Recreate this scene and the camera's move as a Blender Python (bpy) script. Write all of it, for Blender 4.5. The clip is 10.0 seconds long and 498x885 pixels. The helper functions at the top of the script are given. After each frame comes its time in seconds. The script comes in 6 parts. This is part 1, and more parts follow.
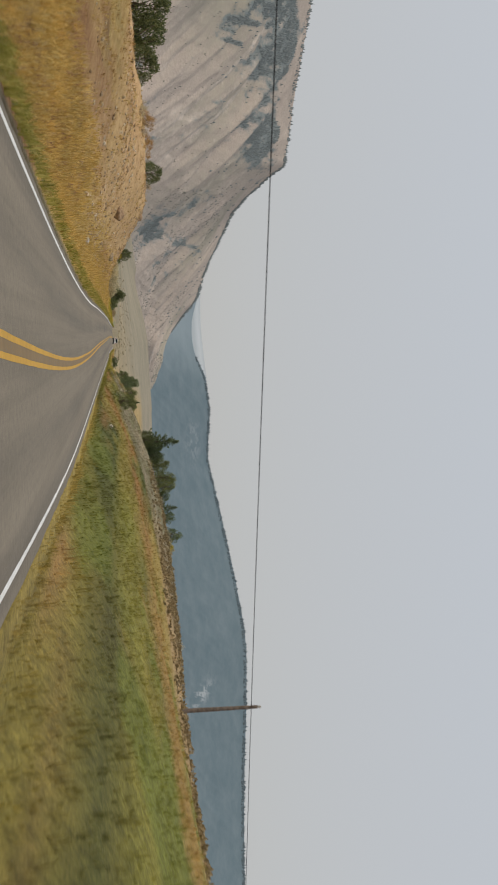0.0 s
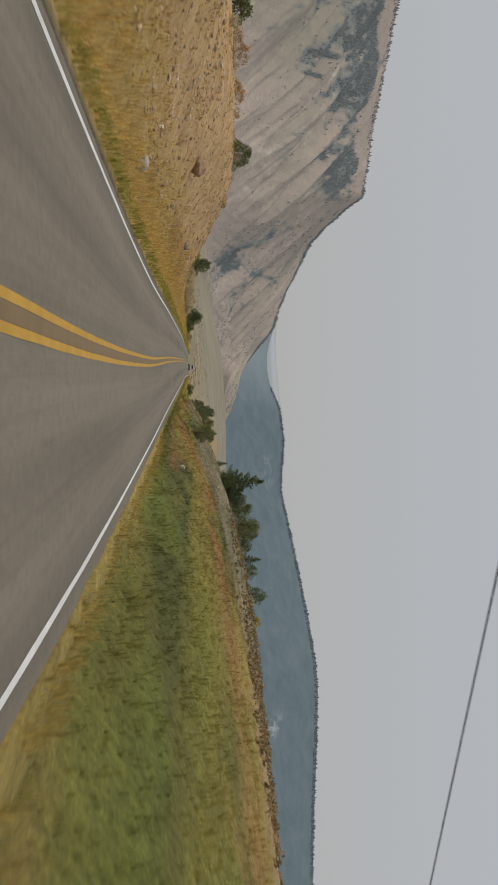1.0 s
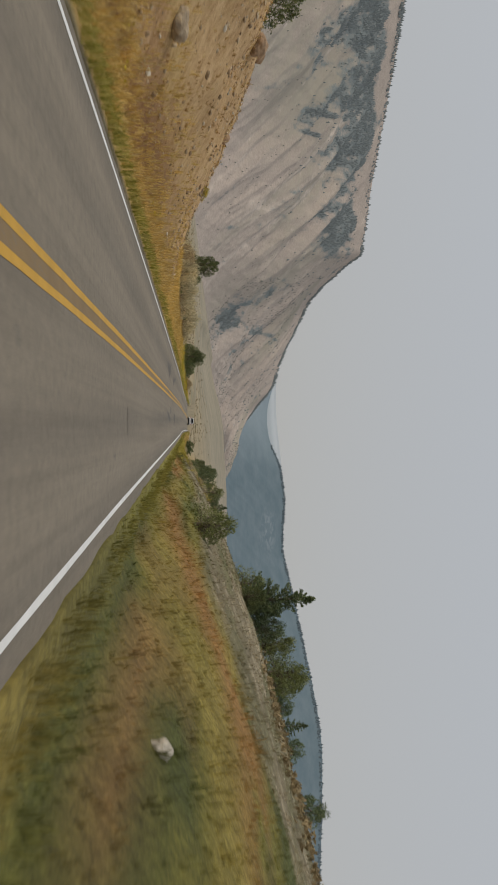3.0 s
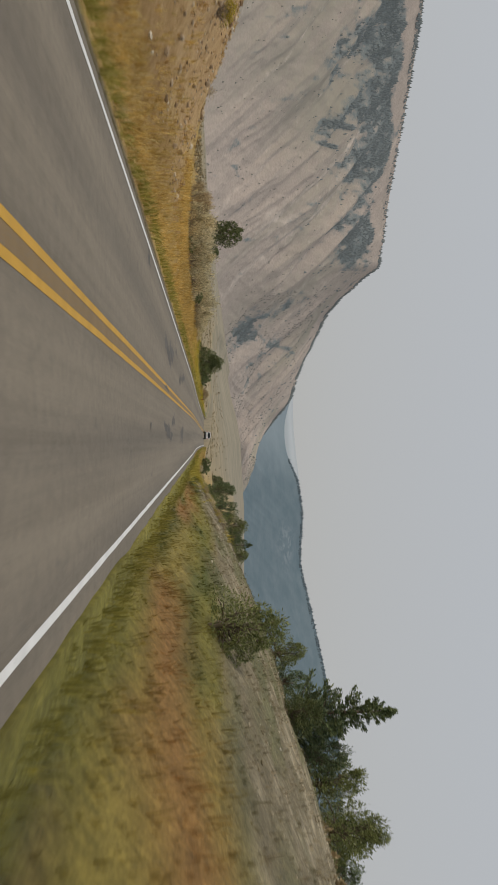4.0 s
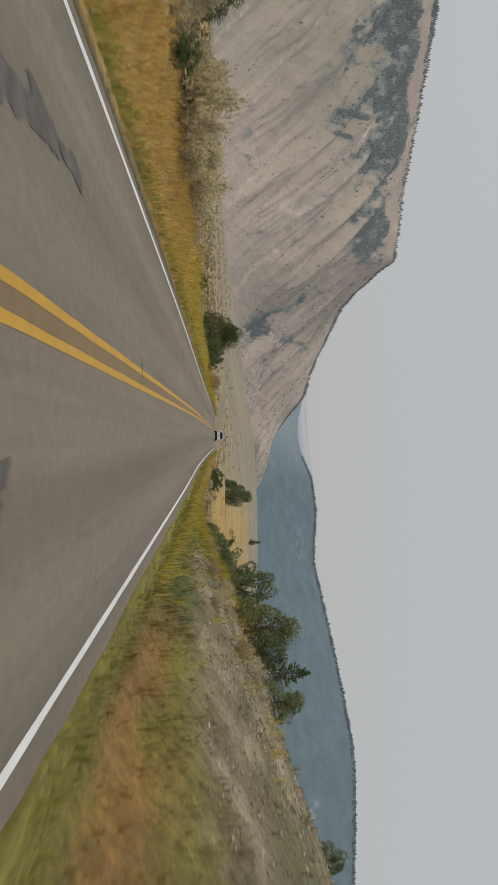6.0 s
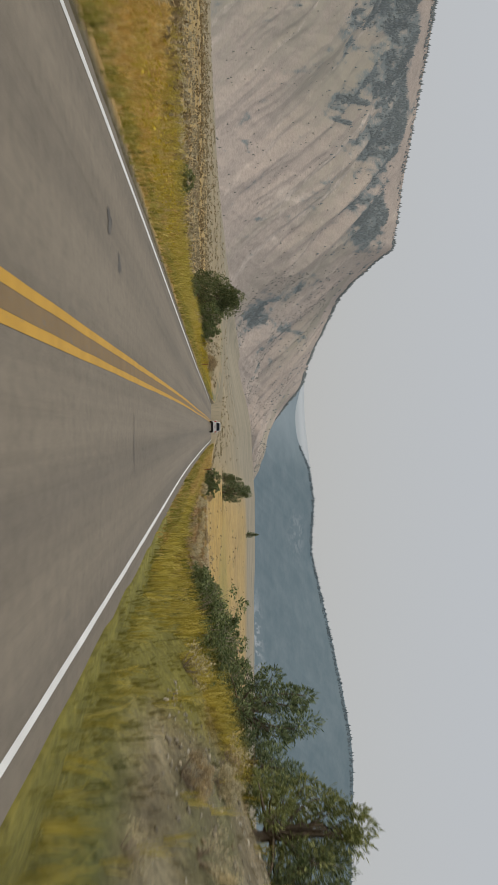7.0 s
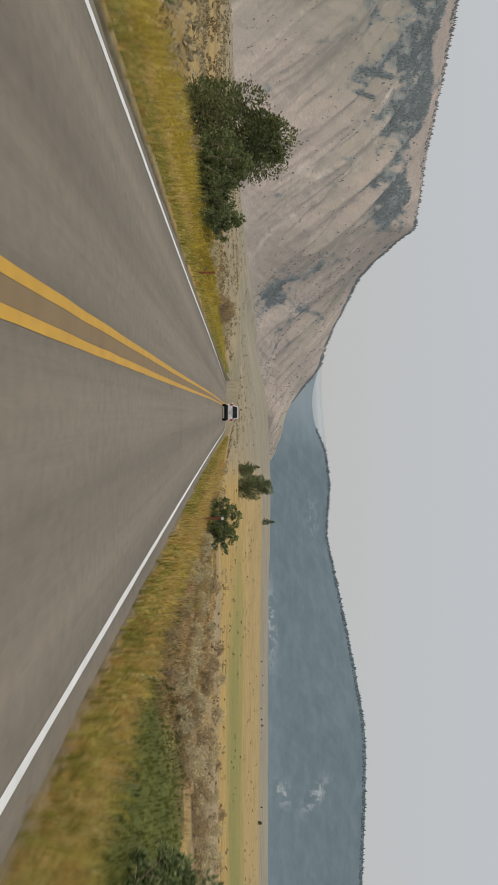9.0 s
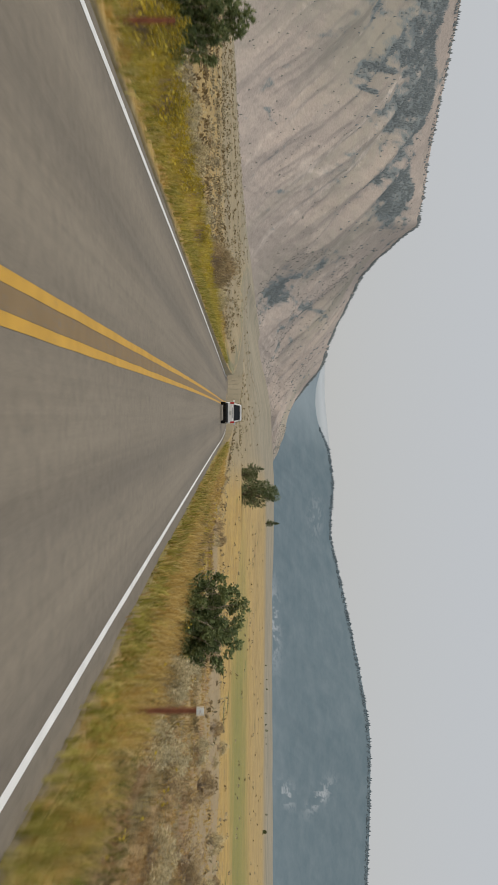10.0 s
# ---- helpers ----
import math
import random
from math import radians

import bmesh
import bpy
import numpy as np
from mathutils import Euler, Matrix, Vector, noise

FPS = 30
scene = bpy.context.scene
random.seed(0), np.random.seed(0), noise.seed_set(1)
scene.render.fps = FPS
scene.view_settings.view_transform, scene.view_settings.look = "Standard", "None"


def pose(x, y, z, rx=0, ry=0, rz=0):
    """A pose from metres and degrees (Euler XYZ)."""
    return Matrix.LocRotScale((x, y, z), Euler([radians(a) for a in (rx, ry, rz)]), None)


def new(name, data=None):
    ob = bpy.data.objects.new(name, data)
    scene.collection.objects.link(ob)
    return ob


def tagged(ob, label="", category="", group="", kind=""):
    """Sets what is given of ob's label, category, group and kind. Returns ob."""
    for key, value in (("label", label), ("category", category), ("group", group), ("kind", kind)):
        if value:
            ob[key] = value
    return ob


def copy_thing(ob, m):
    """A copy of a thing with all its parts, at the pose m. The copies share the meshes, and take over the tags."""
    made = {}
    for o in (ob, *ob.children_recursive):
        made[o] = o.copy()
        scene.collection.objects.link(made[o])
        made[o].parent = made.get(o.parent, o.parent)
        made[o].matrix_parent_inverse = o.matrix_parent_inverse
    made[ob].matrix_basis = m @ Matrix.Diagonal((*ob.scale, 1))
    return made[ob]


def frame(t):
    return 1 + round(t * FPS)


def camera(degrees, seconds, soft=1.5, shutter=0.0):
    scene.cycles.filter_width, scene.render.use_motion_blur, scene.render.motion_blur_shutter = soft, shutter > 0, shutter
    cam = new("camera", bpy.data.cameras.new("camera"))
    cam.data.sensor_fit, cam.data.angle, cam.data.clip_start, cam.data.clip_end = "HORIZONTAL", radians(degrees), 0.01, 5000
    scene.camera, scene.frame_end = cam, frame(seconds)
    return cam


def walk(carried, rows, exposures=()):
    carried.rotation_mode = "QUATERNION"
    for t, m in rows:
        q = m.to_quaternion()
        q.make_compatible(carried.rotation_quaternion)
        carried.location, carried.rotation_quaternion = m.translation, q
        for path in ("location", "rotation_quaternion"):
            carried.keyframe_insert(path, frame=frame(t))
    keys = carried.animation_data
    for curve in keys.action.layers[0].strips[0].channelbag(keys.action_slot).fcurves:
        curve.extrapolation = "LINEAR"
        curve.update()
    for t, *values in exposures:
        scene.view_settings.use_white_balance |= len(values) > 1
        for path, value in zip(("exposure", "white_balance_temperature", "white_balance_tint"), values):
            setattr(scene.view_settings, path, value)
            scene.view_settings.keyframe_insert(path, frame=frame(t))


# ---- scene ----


def aim(x, y, z, heading, climb, lean):
    """Pose of a camera held on its side: its right hand points up, its top points to the left of the road."""
    h, c, r = radians(heading), radians(climb), radians(lean)
    ahead = Vector((math.sin(h) * math.cos(c), math.cos(h) * math.cos(c), math.sin(c)))
    right0 = Vector((math.cos(h), -math.sin(h), 0))
    up0 = right0.cross(ahead)
    right = right0 * math.cos(r) + up0 * math.sin(r)
    up = up0 * math.cos(r) - right0 * math.sin(r)
    m = Matrix((up, -right, -ahead)).transposed().to_4x4()
    m.translation = (x, y, z)
    return m


# ---- camera: seconds, x, y, z, heading, climb, lean ----
PATH = [
    (0.0, 1.243, 0.00, 1.868, 6.284, 7.926, -1.030),
    (0.5, 1.916, 11.40, 1.861, 5.016, 5.141, 0.494),
    (1.0, 2.514, 22.80, 1.864, 4.326, 3.408, -0.028),
    (1.5, 3.019, 34.24, 1.797, 3.472, 3.976, -0.129),
    (2.0, 3.374, 45.68, 1.739, 2.518, 5.772, -0.503),
    (2.5, 3.596, 57.36, 1.679, 1.508, 6.135, -0.414),
    (3.0, 3.550, 69.24, 1.656, 0.749, 3.437, -0.232),
    (4.5, 2.868, 105.08, 1.732, -0.122, 2.265, -0.382),
    (5.0, 2.541, 117.16, 1.719, -0.083, 1.939, -0.431),
    (5.5, 2.225, 129.32, 1.706, -0.052, 1.611, -0.385),
    (7.0, 1.625, 165.85, 1.735, 0.745, 1.792, -0.367),
    (7.5, 1.464, 178.01, 1.746, 1.204, 1.578, -0.300),
    (8.0, 1.269, 190.15, 1.763, 1.537, 1.267, -0.409),
    (8.5, 1.081, 202.27, 1.650, 1.697, 1.063, -0.120),
    (9.0, 0.964, 214.34, 1.535, 1.866, 0.828, 0.284),
    (9.5, 0.821, 226.09, 1.590, 1.884, 0.629, 0.119),
    (10.0, 0.853, 237.61, 1.578, 1.934, 0.651, 0.071),
]
cam = camera(30.0, 10.0, soft=1.25, shutter=0.22)
walk(cam, [(t, aim(*row)) for t, *row in PATH], [(0.0, 0.16), (0.5, 0.04), (1.0, -0.05), (3.0, -0.04), (4.5, 0.02), (5.5, 0.04), (7.5, 0.14), (10.0, 0.18)])

# ---- light: bright smoke haze, soft sun from the left, a little behind ----
SUN_ELEVATION, SUN_BEARING = radians(44), radians(-105)
world = bpy.data.worlds.new("sky")
scene.world = world
world.use_nodes = True
wn = world.node_tree.nodes
wl = world.node_tree.links
sky = wn.new("ShaderNodeTexSky")
sky.sky_type, sky.sun_disc = "NISHITA", False
sky.sun_elevation, sky.sun_rotation = SUN_ELEVATION, SUN_BEARING
sky.air_density, sky.dust_density, sky.ozone_density = 1.0, 4.0, 1.0
sky_gain = wn.new("ShaderNodeVectorMath")
sky_gain.operation = "SCALE"
sky_gain.inputs["Scale"].default_value = 0.10
wl.new(sky.outputs[0], sky_gain.inputs[0])
coord = wn.new("ShaderNodeTexCoord")
split = wn.new("ShaderNodeSeparateXYZ")
wl.new(coord.outputs["Generated"], split.inputs[0])
haze = wn.new("ShaderNodeValToRGB")
haze.color_ramp.elements[0].position, haze.color_ramp.elements[0].color = 0.0, (0.475, 0.462, 0.438, 1)
haze.color_ramp.elements[1].position, haze.color_ramp.elements[1].color = 0.55, (0.535, 0.575, 0.625, 1)
wl.new(split.outputs["Z"], haze.inputs[0])
blend = wn.new("ShaderNodeMix")
blend.data_type = "RGBA"
blend.inputs["Factor"].default_value = 0.85
wl.new(sky_gain.outputs[0], blend.inputs["A"])
wl.new(haze.outputs[0], blend.inputs["B"])
back = wn["Background"]
back.inputs["Strength"].default_value = 1.0
wl.new(blend.outputs["Result"], back.inputs["Color"])

sun_data = bpy.data.lights.new("sun", "SUN")
sun_data.energy, sun_data.angle, sun_data.color = 1.3, radians(12), (1.0, 0.93, 0.82)
sun = new("sun", sun_data)
sun.rotation_euler = (radians(90) - SUN_ELEVATION, 0, -SUN_BEARING + math.pi)


# ---- materials ----
def material(name, rough=0.9):
    m = bpy.data.materials.new(name)
    m.use_nodes = True
    b = m.node_tree.nodes["Principled BSDF"]
    b.inputs["Roughness"].default_value = rough
    b.inputs["Specular IOR Level"].default_value = 0.25
    return m, m.node_tree.nodes, m.node_tree.links, b


def noise_node(n, l, vec, scale, detail=4.0, rough=0.55, stretch=None):
    if stretch:
        mp = n.new("ShaderNodeMapping")
        mp.inputs["Scale"].default_value = stretch
        l.new(vec, mp.inputs[0])
        vec = mp.outputs[0]
    t = n.new("ShaderNodeTexNoise")
    t.inputs["Scale"].default_value, t.inputs["Detail"].default_value, t.inputs["Roughness"].default_value = scale, detail, rough
    l.new(vec, t.inputs["Vector"])
    return t.outputs["Fac"]


def ramp(n, l, fac, stops):
    r = n.new("ShaderNodeValToRGB")
    e = r.color_ramp.elements
    while len(e) < len(stops):
        e.new(0.5)
    for k, (p, c) in enumerate(stops):
        e[k].position, e[k].color = p, (*c, 1) if len(c) == 3 else c
    l.new(fac, r.inputs[0])
    return r.outputs[0]


def mixc(n, l, fac, a, b, mode="MIX"):
    m = n.new("ShaderNodeMix")
    m.data_type, m.blend_type = "RGBA", mode
    for key, v in (("Factor", fac), ("A", a), ("B", b)):
        if isinstance(v, (int, float)):
            m.inputs[key].default_value = v
        elif isinstance(v, tuple):
            m.inputs[key].default_value = (*v, 1)
        else:
            l.new(v, m.inputs[key])
    return m.outputs["Result"]


def step_up(n, l, v, lo, hi):
    m = n.new("ShaderNodeMapRange")
    m.interpolation_type = "SMOOTHSTEP"
    m.inputs["From Min"].default_value, m.inputs["From Max"].default_value = lo, hi
    l.new(v, m.inputs["Value"])
    return m.outputs["Result"]


def attr(n, name):
    a = n.new("ShaderNodeAttribute")
    a.attribute_name = name
    return a.outputs["Fac"]


def where(n):
    return n.new("ShaderNodeNewGeometry").outputs["Position"]


def bumped(n, l, b, height, strength, distance):
    u = n.new("ShaderNodeBump")
    u.inputs["Strength"].default_value, u.inputs["Distance"].default_value = strength, distance
    l.new(height, u.inputs["Height"])
    l.new(u.outputs[0], b.inputs["Normal"])


def plain(name, colour, rough=0.6, metal=0.0, vary=0.12, scale=6.0):
    m, n, l, b = material(name, rough)
    f = noise_node(n, l, where(n), scale)
    dark = tuple(c * (1 - vary) for c in colour)
    light = tuple(min(1, c * (1 + vary)) for c in colour)
    l.new(ramp(n, l, f, [(0.3, dark), (0.7, light)]), b.inputs["Base Color"])
    b.inputs["Metallic"].default_value = metal
    return m


def make_asphalt():
    m, n, l, b = material("worn_asphalt", 0.85)
    p = where(n)
    base = ramp(n, l, noise_node(n, l, p, 0.35, 5, 0.6, (1.6, 0.25, 1)), [(0.3, (0.183, 0.150, 0.108)), (0.7, (0.247, 0.205, 0.150))])
    grit = noise_node(n, l, p, 90, 3)
    c = mixc(n, l, 0.35, base, ramp(n, l, grit, [(0.35, (0.078, 0.066, 0.051)), (0.7, (0.288, 0.25, 0.195))]))
    tracks = attr(n, "polish")
    c = mixc(n, l, tracks, c, (0.276, 0.230, 0.170))
    c = mixc(n, l, attr(n, "oil"), c, (0.115, 0.102, 0.087))
    stain = step_up(n, l, noise_node(n, l, p, 1.1, 5, 0.7, (1.5, 0.5, 1)), 0.62, 0.75)
    half = n.new("ShaderNodeMath")
    half.operation = "MULTIPLY"
    half.inputs[1].default_value = 0.45
    l.new(stain, half.inputs[0])
    c = mixc(n, l, half.outputs[0], c, (0.085, 0.08, 0.075))
    mottle = ramp(n, l, noise_node(n, l, p, 5.5, 7, 0.8), [(0.34, (0.80, 0.80, 0.80)), (0.5, (1.0, 1.0, 1.0)), (0.67, (1.16, 1.15, 1.14))])
    c = mixc(n, l, 0.85, c, mottle, "MULTIPLY")
    long_run = ramp(n, l, noise_node(n, l, p, 1.0, 5, 0.65, (4.5, 0.035, 1)), [(0.36, (0.91, 0.905, 0.90)), (0.5, (1.0, 1.0, 1.0)), (0.64, (1.06, 1.055, 1.05))])
    c = mixc(n, l, 0.9, c, long_run, "MULTIPLY")
    l.new(c, b.inputs["Base Color"])
    bumped(n, l, b, noise_node(n, l, p, 40, 4, 0.7), 0.5, 0.008)
    return m


def make_paint(name, colour, worn):
    m, n, l, b = material(name, 0.7)
    p = where(n)
    wear = step_up(n, l, noise_node(n, l, p, 14, 6, 0.7), worn, worn + 0.12)
    tone = ramp(n, l, noise_node(n, l, p, 2.0, 4), [(0.3, tuple(c * 0.82 for c in colour)), (0.7, colour)])
    l.new(mixc(n, l, wear, tone, (0.17, 0.155, 0.135)), b.inputs["Base Color"])
    return m


def make_ground():
    m, n, l, b = material("dry_grassland", 0.95)
    p = where(n)
    along = (1.0, 0.11, 1.0)
    tuft = noise_node(n, l, p, 2.6, 6, 0.7)
    gold = ramp(n, l, tuft, [(0.28, (0.30, 0.18, 0.052)), (0.5, (0.48, 0.32, 0.10)), (0.75, (0.58, 0.42, 0.17))])
    green = ramp(n, l, tuft, [(0.28, (0.06, 0.07, 0.017)), (0.52, (0.135, 0.145, 0.032)), (0.78, (0.29, 0.265, 0.07))])
    lush = ramp(n, l, noise_node(n, l, p, 0.9, 6, 0.7, (1.0, 0.5, 1.0)), [(0.3, (0.078, 0.088, 0.019)), (0.55, (0.128, 0.138, 0.028)), (0.78, (0.20, 0.20, 0.043))])
    rust = ramp(n, l, tuft, [(0.3, (0.19, 0.085, 0.030)), (0.7, (0.36, 0.19, 0.075))])
    dirt = ramp(n, l, noise_node(n, l, p, 1.3, 10, 0.82), [(0.3, (0.24, 0.125, 0.048)), (0.45, (0.53, 0.325, 0.145)), (0.60, (0.68, 0.455, 0.235)), (0.74, (0.82, 0.64, 0.41))])
    dirt = mixc(n, l, attr(n, "ashen"), dirt, ramp(n, l, noise_node(n, l, p, 1.7, 10, 0.82), [(0.33, (0.125, 0.11, 0.068)), (0.5, (0.205, 0.182, 0.12)), (0.66, (0.33, 0.298, 0.215))]))
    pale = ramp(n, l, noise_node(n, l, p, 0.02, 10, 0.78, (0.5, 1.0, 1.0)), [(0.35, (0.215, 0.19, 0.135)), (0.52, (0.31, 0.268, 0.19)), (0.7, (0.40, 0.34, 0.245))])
    patch = noise_node(n, l, p, 0.22, 4, 0.6, along)
    rm = n.new("ShaderNodeMath")
    rm.operation = "MULTIPLY"
    l.new(step_up(n, l, patch, 0.50, 0.60), rm.inputs[0])
    l.new(attr(n, "rusty"), rm.inputs[1])
    c = mixc(n, l, rm.outputs[0], gold, rust)
    g = n.new("ShaderNodeMath")
    g.operation = "ADD"
    l.new(attr(n, "green"), g.inputs[0])
    gn = n.new("ShaderNodeMath")
    gn.operation = "MULTIPLY_ADD"
    gn.inputs[1].default_value, gn.inputs[2].default_value = 3.4, -1.7
    l.new(noise_node(n, l, p, 0.16, 4, 0.6, along), gn.inputs[0])
    l.new(gn.outputs[0], g.inputs[1])
    c = mixc(n, l, step_up(n, l, g.outputs[0], 0.25, 0.65), c, green)
    field = ramp(n, l, noise_node(n, l, p, 0.05, 9, 0.75), [(0.34, (0.72, 0.68, 0.66)), (0.5, (1.0, 1.0, 1.0)), (0.66, (1.14, 1.12, 1.06))])
    c = mixc(n, l, 1.0, c, field, "MULTIPLY")
    c = mixc(n, l, attr(n, "soil"), c, dirt)
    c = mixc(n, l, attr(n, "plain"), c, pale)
    lm = n.new("ShaderNodeMath")
    lm.operation = "ADD"
    l.new(attr(n, "lush"), lm.inputs[0])
    ln = n.new("ShaderNodeMath")
    ln.operation = "MULTIPLY_ADD"
    ln.inputs[1].default_value, ln.inputs[2].default_value = 3.0, -1.5
    l.new(noise_node(n, l, p, 0.35, 5, 0.65, (1.0, 0.22, 1.0)), ln.inputs[0])
    l.new(ln.outputs[0], lm.inputs[1])
    c = mixc(n, l, step_up(n, l, lm.outputs[0], 0.30, 0.60), c, lush)
    sown = n.new("ShaderNodeAttribute")
    sown.attribute_name = "cover"
    blades = ramp(n, l, noise_node(n, l, p, 3.2, 7, 0.75), [(0.30, (0.55, 0.56, 0.58)), (0.5, (0.98, 0.98, 0.98)), (0.72, (1.45, 1.42, 1.36))])
    grit = ramp(n, l, noise_node(n, l, p, 11.0, 6, 0.75), [(0.36, (0.62, 0.62, 0.62)), (0.5, (1.0, 1.0, 1.0)), (0.66, (1.5, 1.48, 1.44))])
    blades = mixc(n, l, 0.8, blades, grit, "MULTIPLY")
    c = mixc(n, l, attr(n, "covered"), c, mixc(n, l, 1.0, sown.outputs["Color"], blades, "MULTIPLY"))
    sage = step_up(n, l, noise_node(n, l, p, 0.33, 5, 0.8), 0.54, 0.63)
    sm = n.new("ShaderNodeMath")
    sm.operation = "MULTIPLY"
    l.new(sage, sm.inputs[0])
    l.new(attr(n, "scrub"), sm.inputs[1])
    c = mixc(n, l, sm.outputs[0], c, (0.22, 0.185, 0.12))
    l.new(c, b.inputs["Base Color"])
    bumped(n, l, b, noise_node(n, l, p, 5, 8, 0.75), 0.8, 0.12)
    return m


def make_mountain():
    """Bare tan slopes: scree, thin grass and woods lie where the mesh attributes put them, broken up by fine noise;
    distance haze is painted into the colours.
    """
    m, n, l, b = material("sunbaked_mountain", 1.0)
    b.inputs["Specular IOR Level"].default_value = 0.0
    p = where(n)
    fine = noise_node(n, l, p, 0.035, 8, 0.75)
    grain = noise_node(n, l, p, 0.16, 5, 0.7)
    broad = noise_node(n, l, p, 0.006, 5, 0.6)
    tan = ramp(n, l, fine, [(0.34, (0.400, 0.330, 0.278)), (0.52, (0.485, 0.402, 0.336)), (0.68, (0.55, 0.458, 0.382))])
    tan = mixc(n, l, 0.35, tan, ramp(n, l, broad, [(0.40, (0.40, 0.345, 0.288)), (0.60, (0.53, 0.428, 0.35))]))
    turf = ramp(n, l, fine, [(0.35, (0.345, 0.312, 0.248)), (0.65, (0.42, 0.372, 0.295))])
    scree = ramp(n, l, fine, [(0.35, (0.50, 0.425, 0.355)), (0.65, (0.64, 0.54, 0.45))])
    # woods greyed towards blue, the haze before them painted in
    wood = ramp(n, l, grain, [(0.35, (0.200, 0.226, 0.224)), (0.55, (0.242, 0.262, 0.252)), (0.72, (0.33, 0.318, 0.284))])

    def broken(name, lo, hi):
        a = n.new("ShaderNodeMath")
        a.operation = "MULTIPLY_ADD"
        a.inputs[1].default_value = 0.9
        l.new(fine, a.inputs[0])
        l.new(attr(n, name), a.inputs[2])
        return step_up(n, l, a.outputs[0], lo, hi)

    tan = mixc(n, l, 0.5, tan, ramp(n, l, grain, [(0.36, (0.37, 0.31, 0.268)), (0.5, (0.475, 0.395, 0.335)), (0.66, (0.585, 0.482, 0.405))]))
    c = mixc(n, l, broken("turf", 0.78, 1.35), tan, turf)
    c = mixc(n, l, broken("scree", 0.74, 1.10), c, scree)
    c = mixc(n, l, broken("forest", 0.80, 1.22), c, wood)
    l.new(c, b.inputs["Base Color"])
    bumped(n, l, b, fine, 0.35, 9.0)
    return m


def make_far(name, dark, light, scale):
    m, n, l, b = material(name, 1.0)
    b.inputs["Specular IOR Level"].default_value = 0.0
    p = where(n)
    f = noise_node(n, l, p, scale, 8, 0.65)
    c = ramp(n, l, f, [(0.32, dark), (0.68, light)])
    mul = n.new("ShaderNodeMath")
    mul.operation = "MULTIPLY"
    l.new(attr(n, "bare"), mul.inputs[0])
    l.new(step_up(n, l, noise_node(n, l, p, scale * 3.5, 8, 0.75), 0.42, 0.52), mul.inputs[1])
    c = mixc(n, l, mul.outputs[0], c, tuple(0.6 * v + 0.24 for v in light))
    # smoke attribute: haze painted in by mixing the colour towards pale blue-grey
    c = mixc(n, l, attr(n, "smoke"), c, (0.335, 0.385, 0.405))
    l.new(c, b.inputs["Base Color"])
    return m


def make_leaf(name, stops, rough=0.75, through_light=0.0):
    m, n, l, b = material(name, rough)
    g = n.new("ShaderNodeNewGeometry")
    tone = ramp(n, l, noise_node(n, l, g.outputs["Position"], 1.3, 3), [(0.32, (0.80, 0.82, 0.82)), (0.68, (1.22, 1.19, 1.12))])
    c = mixc(n, l, 1.0, ramp(n, l, g.outputs["Random Per Island"], stops), tone, "MULTIPLY")
    l.new(c, b.inputs["Base Color"])
    if through_light:
        t = n.new("ShaderNodeBsdfTranslucent")
        l.new(c, t.inputs[0])
        mx = n.new("ShaderNodeMixShader")
        mx.inputs[0].default_value = through_light
        l.new(b.outputs[0], mx.inputs[1])
        l.new(t.outputs[0], mx.inputs[2])
        l.new(mx.outputs[0], n["Material Output"].inputs[0])
    return m


ASPHALT = make_asphalt()
YELLOW = make_paint("yellow_road_paint", (0.60, 0.335, 0.045), 0.60)
GRIME = make_paint("worn_brown_strip", (0.25, 0.165, 0.075), 0.55)
WHITE = make_paint("white_road_paint", (0.82, 0.80, 0.75), 0.64)
GROUND = make_ground()
MOUNTAIN = make_mountain()
# forest ridge with the blue of smoke haze painted into its base colour
FAR_BLUE = make_far("haze_painted_ridge", (0.130, 0.175, 0.197), (0.172, 0.216, 0.236), 0.011)
# almost sky-toned base colour: thick haze painted onto the farthest ridge
FAR_PALE = make_far("haze_painted_pale_ridge", (0.50, 0.53, 0.545), (0.52, 0.55, 0.56), 0.002)
# far crest pines take the same painted haze blue as their ridge
FAR_TREES = plain("haze_painted_pine", (0.128, 0.16, 0.176), 1.0, scale=0.02)
# pines on the bare mountain, their green greyed by painted distance haze
LEFT_PINES = plain("haze_greyed_pine", (0.238, 0.258, 0.252), 1.0, scale=0.02)
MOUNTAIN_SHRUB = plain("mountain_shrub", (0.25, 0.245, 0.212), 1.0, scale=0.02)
BARK = plain("grey_bark", (0.16, 0.125, 0.09), 0.95, vary=0.4, scale=9)
DARK_TWIG = plain("dark_sage_twigs", (0.30, 0.235, 0.165), 0.95, vary=0.35, scale=12)
DRY_WOOD = plain("dry_twigs", (0.38, 0.31, 0.225), 0.95, vary=0.35, scale=12)
JUNIPER = make_leaf("juniper_foliage", [(0.0, (0.068, 0.088, 0.04)), (0.5, (0.145, 0.172, 0.075)), (1.0, (0.27, 0.285, 0.122))], 0.8, 0.33)
PINE = make_leaf("fir_needles", [(0.0, (0.075, 0.105, 0.055)), (0.5, (0.15, 0.19, 0.095)), (1.0, (0.26, 0.30, 0.145))], 0.8, 0.33)
YOUNG_PINE = make_leaf("young_pine_needles", [(0.0, (0.10, 0.125, 0.05)), (0.5, (0.20, 0.225, 0.085)), (1.0, (0.34, 0.345, 0.14))], 0.8, 0.38)
BROADLEAF = make_leaf("willow_leaves", [(0.0, (0.095, 0.125, 0.042)), (0.5, (0.18, 0.22, 0.08)), (1.0, (0.31, 0.335, 0.14))], 0.7, 0.38)
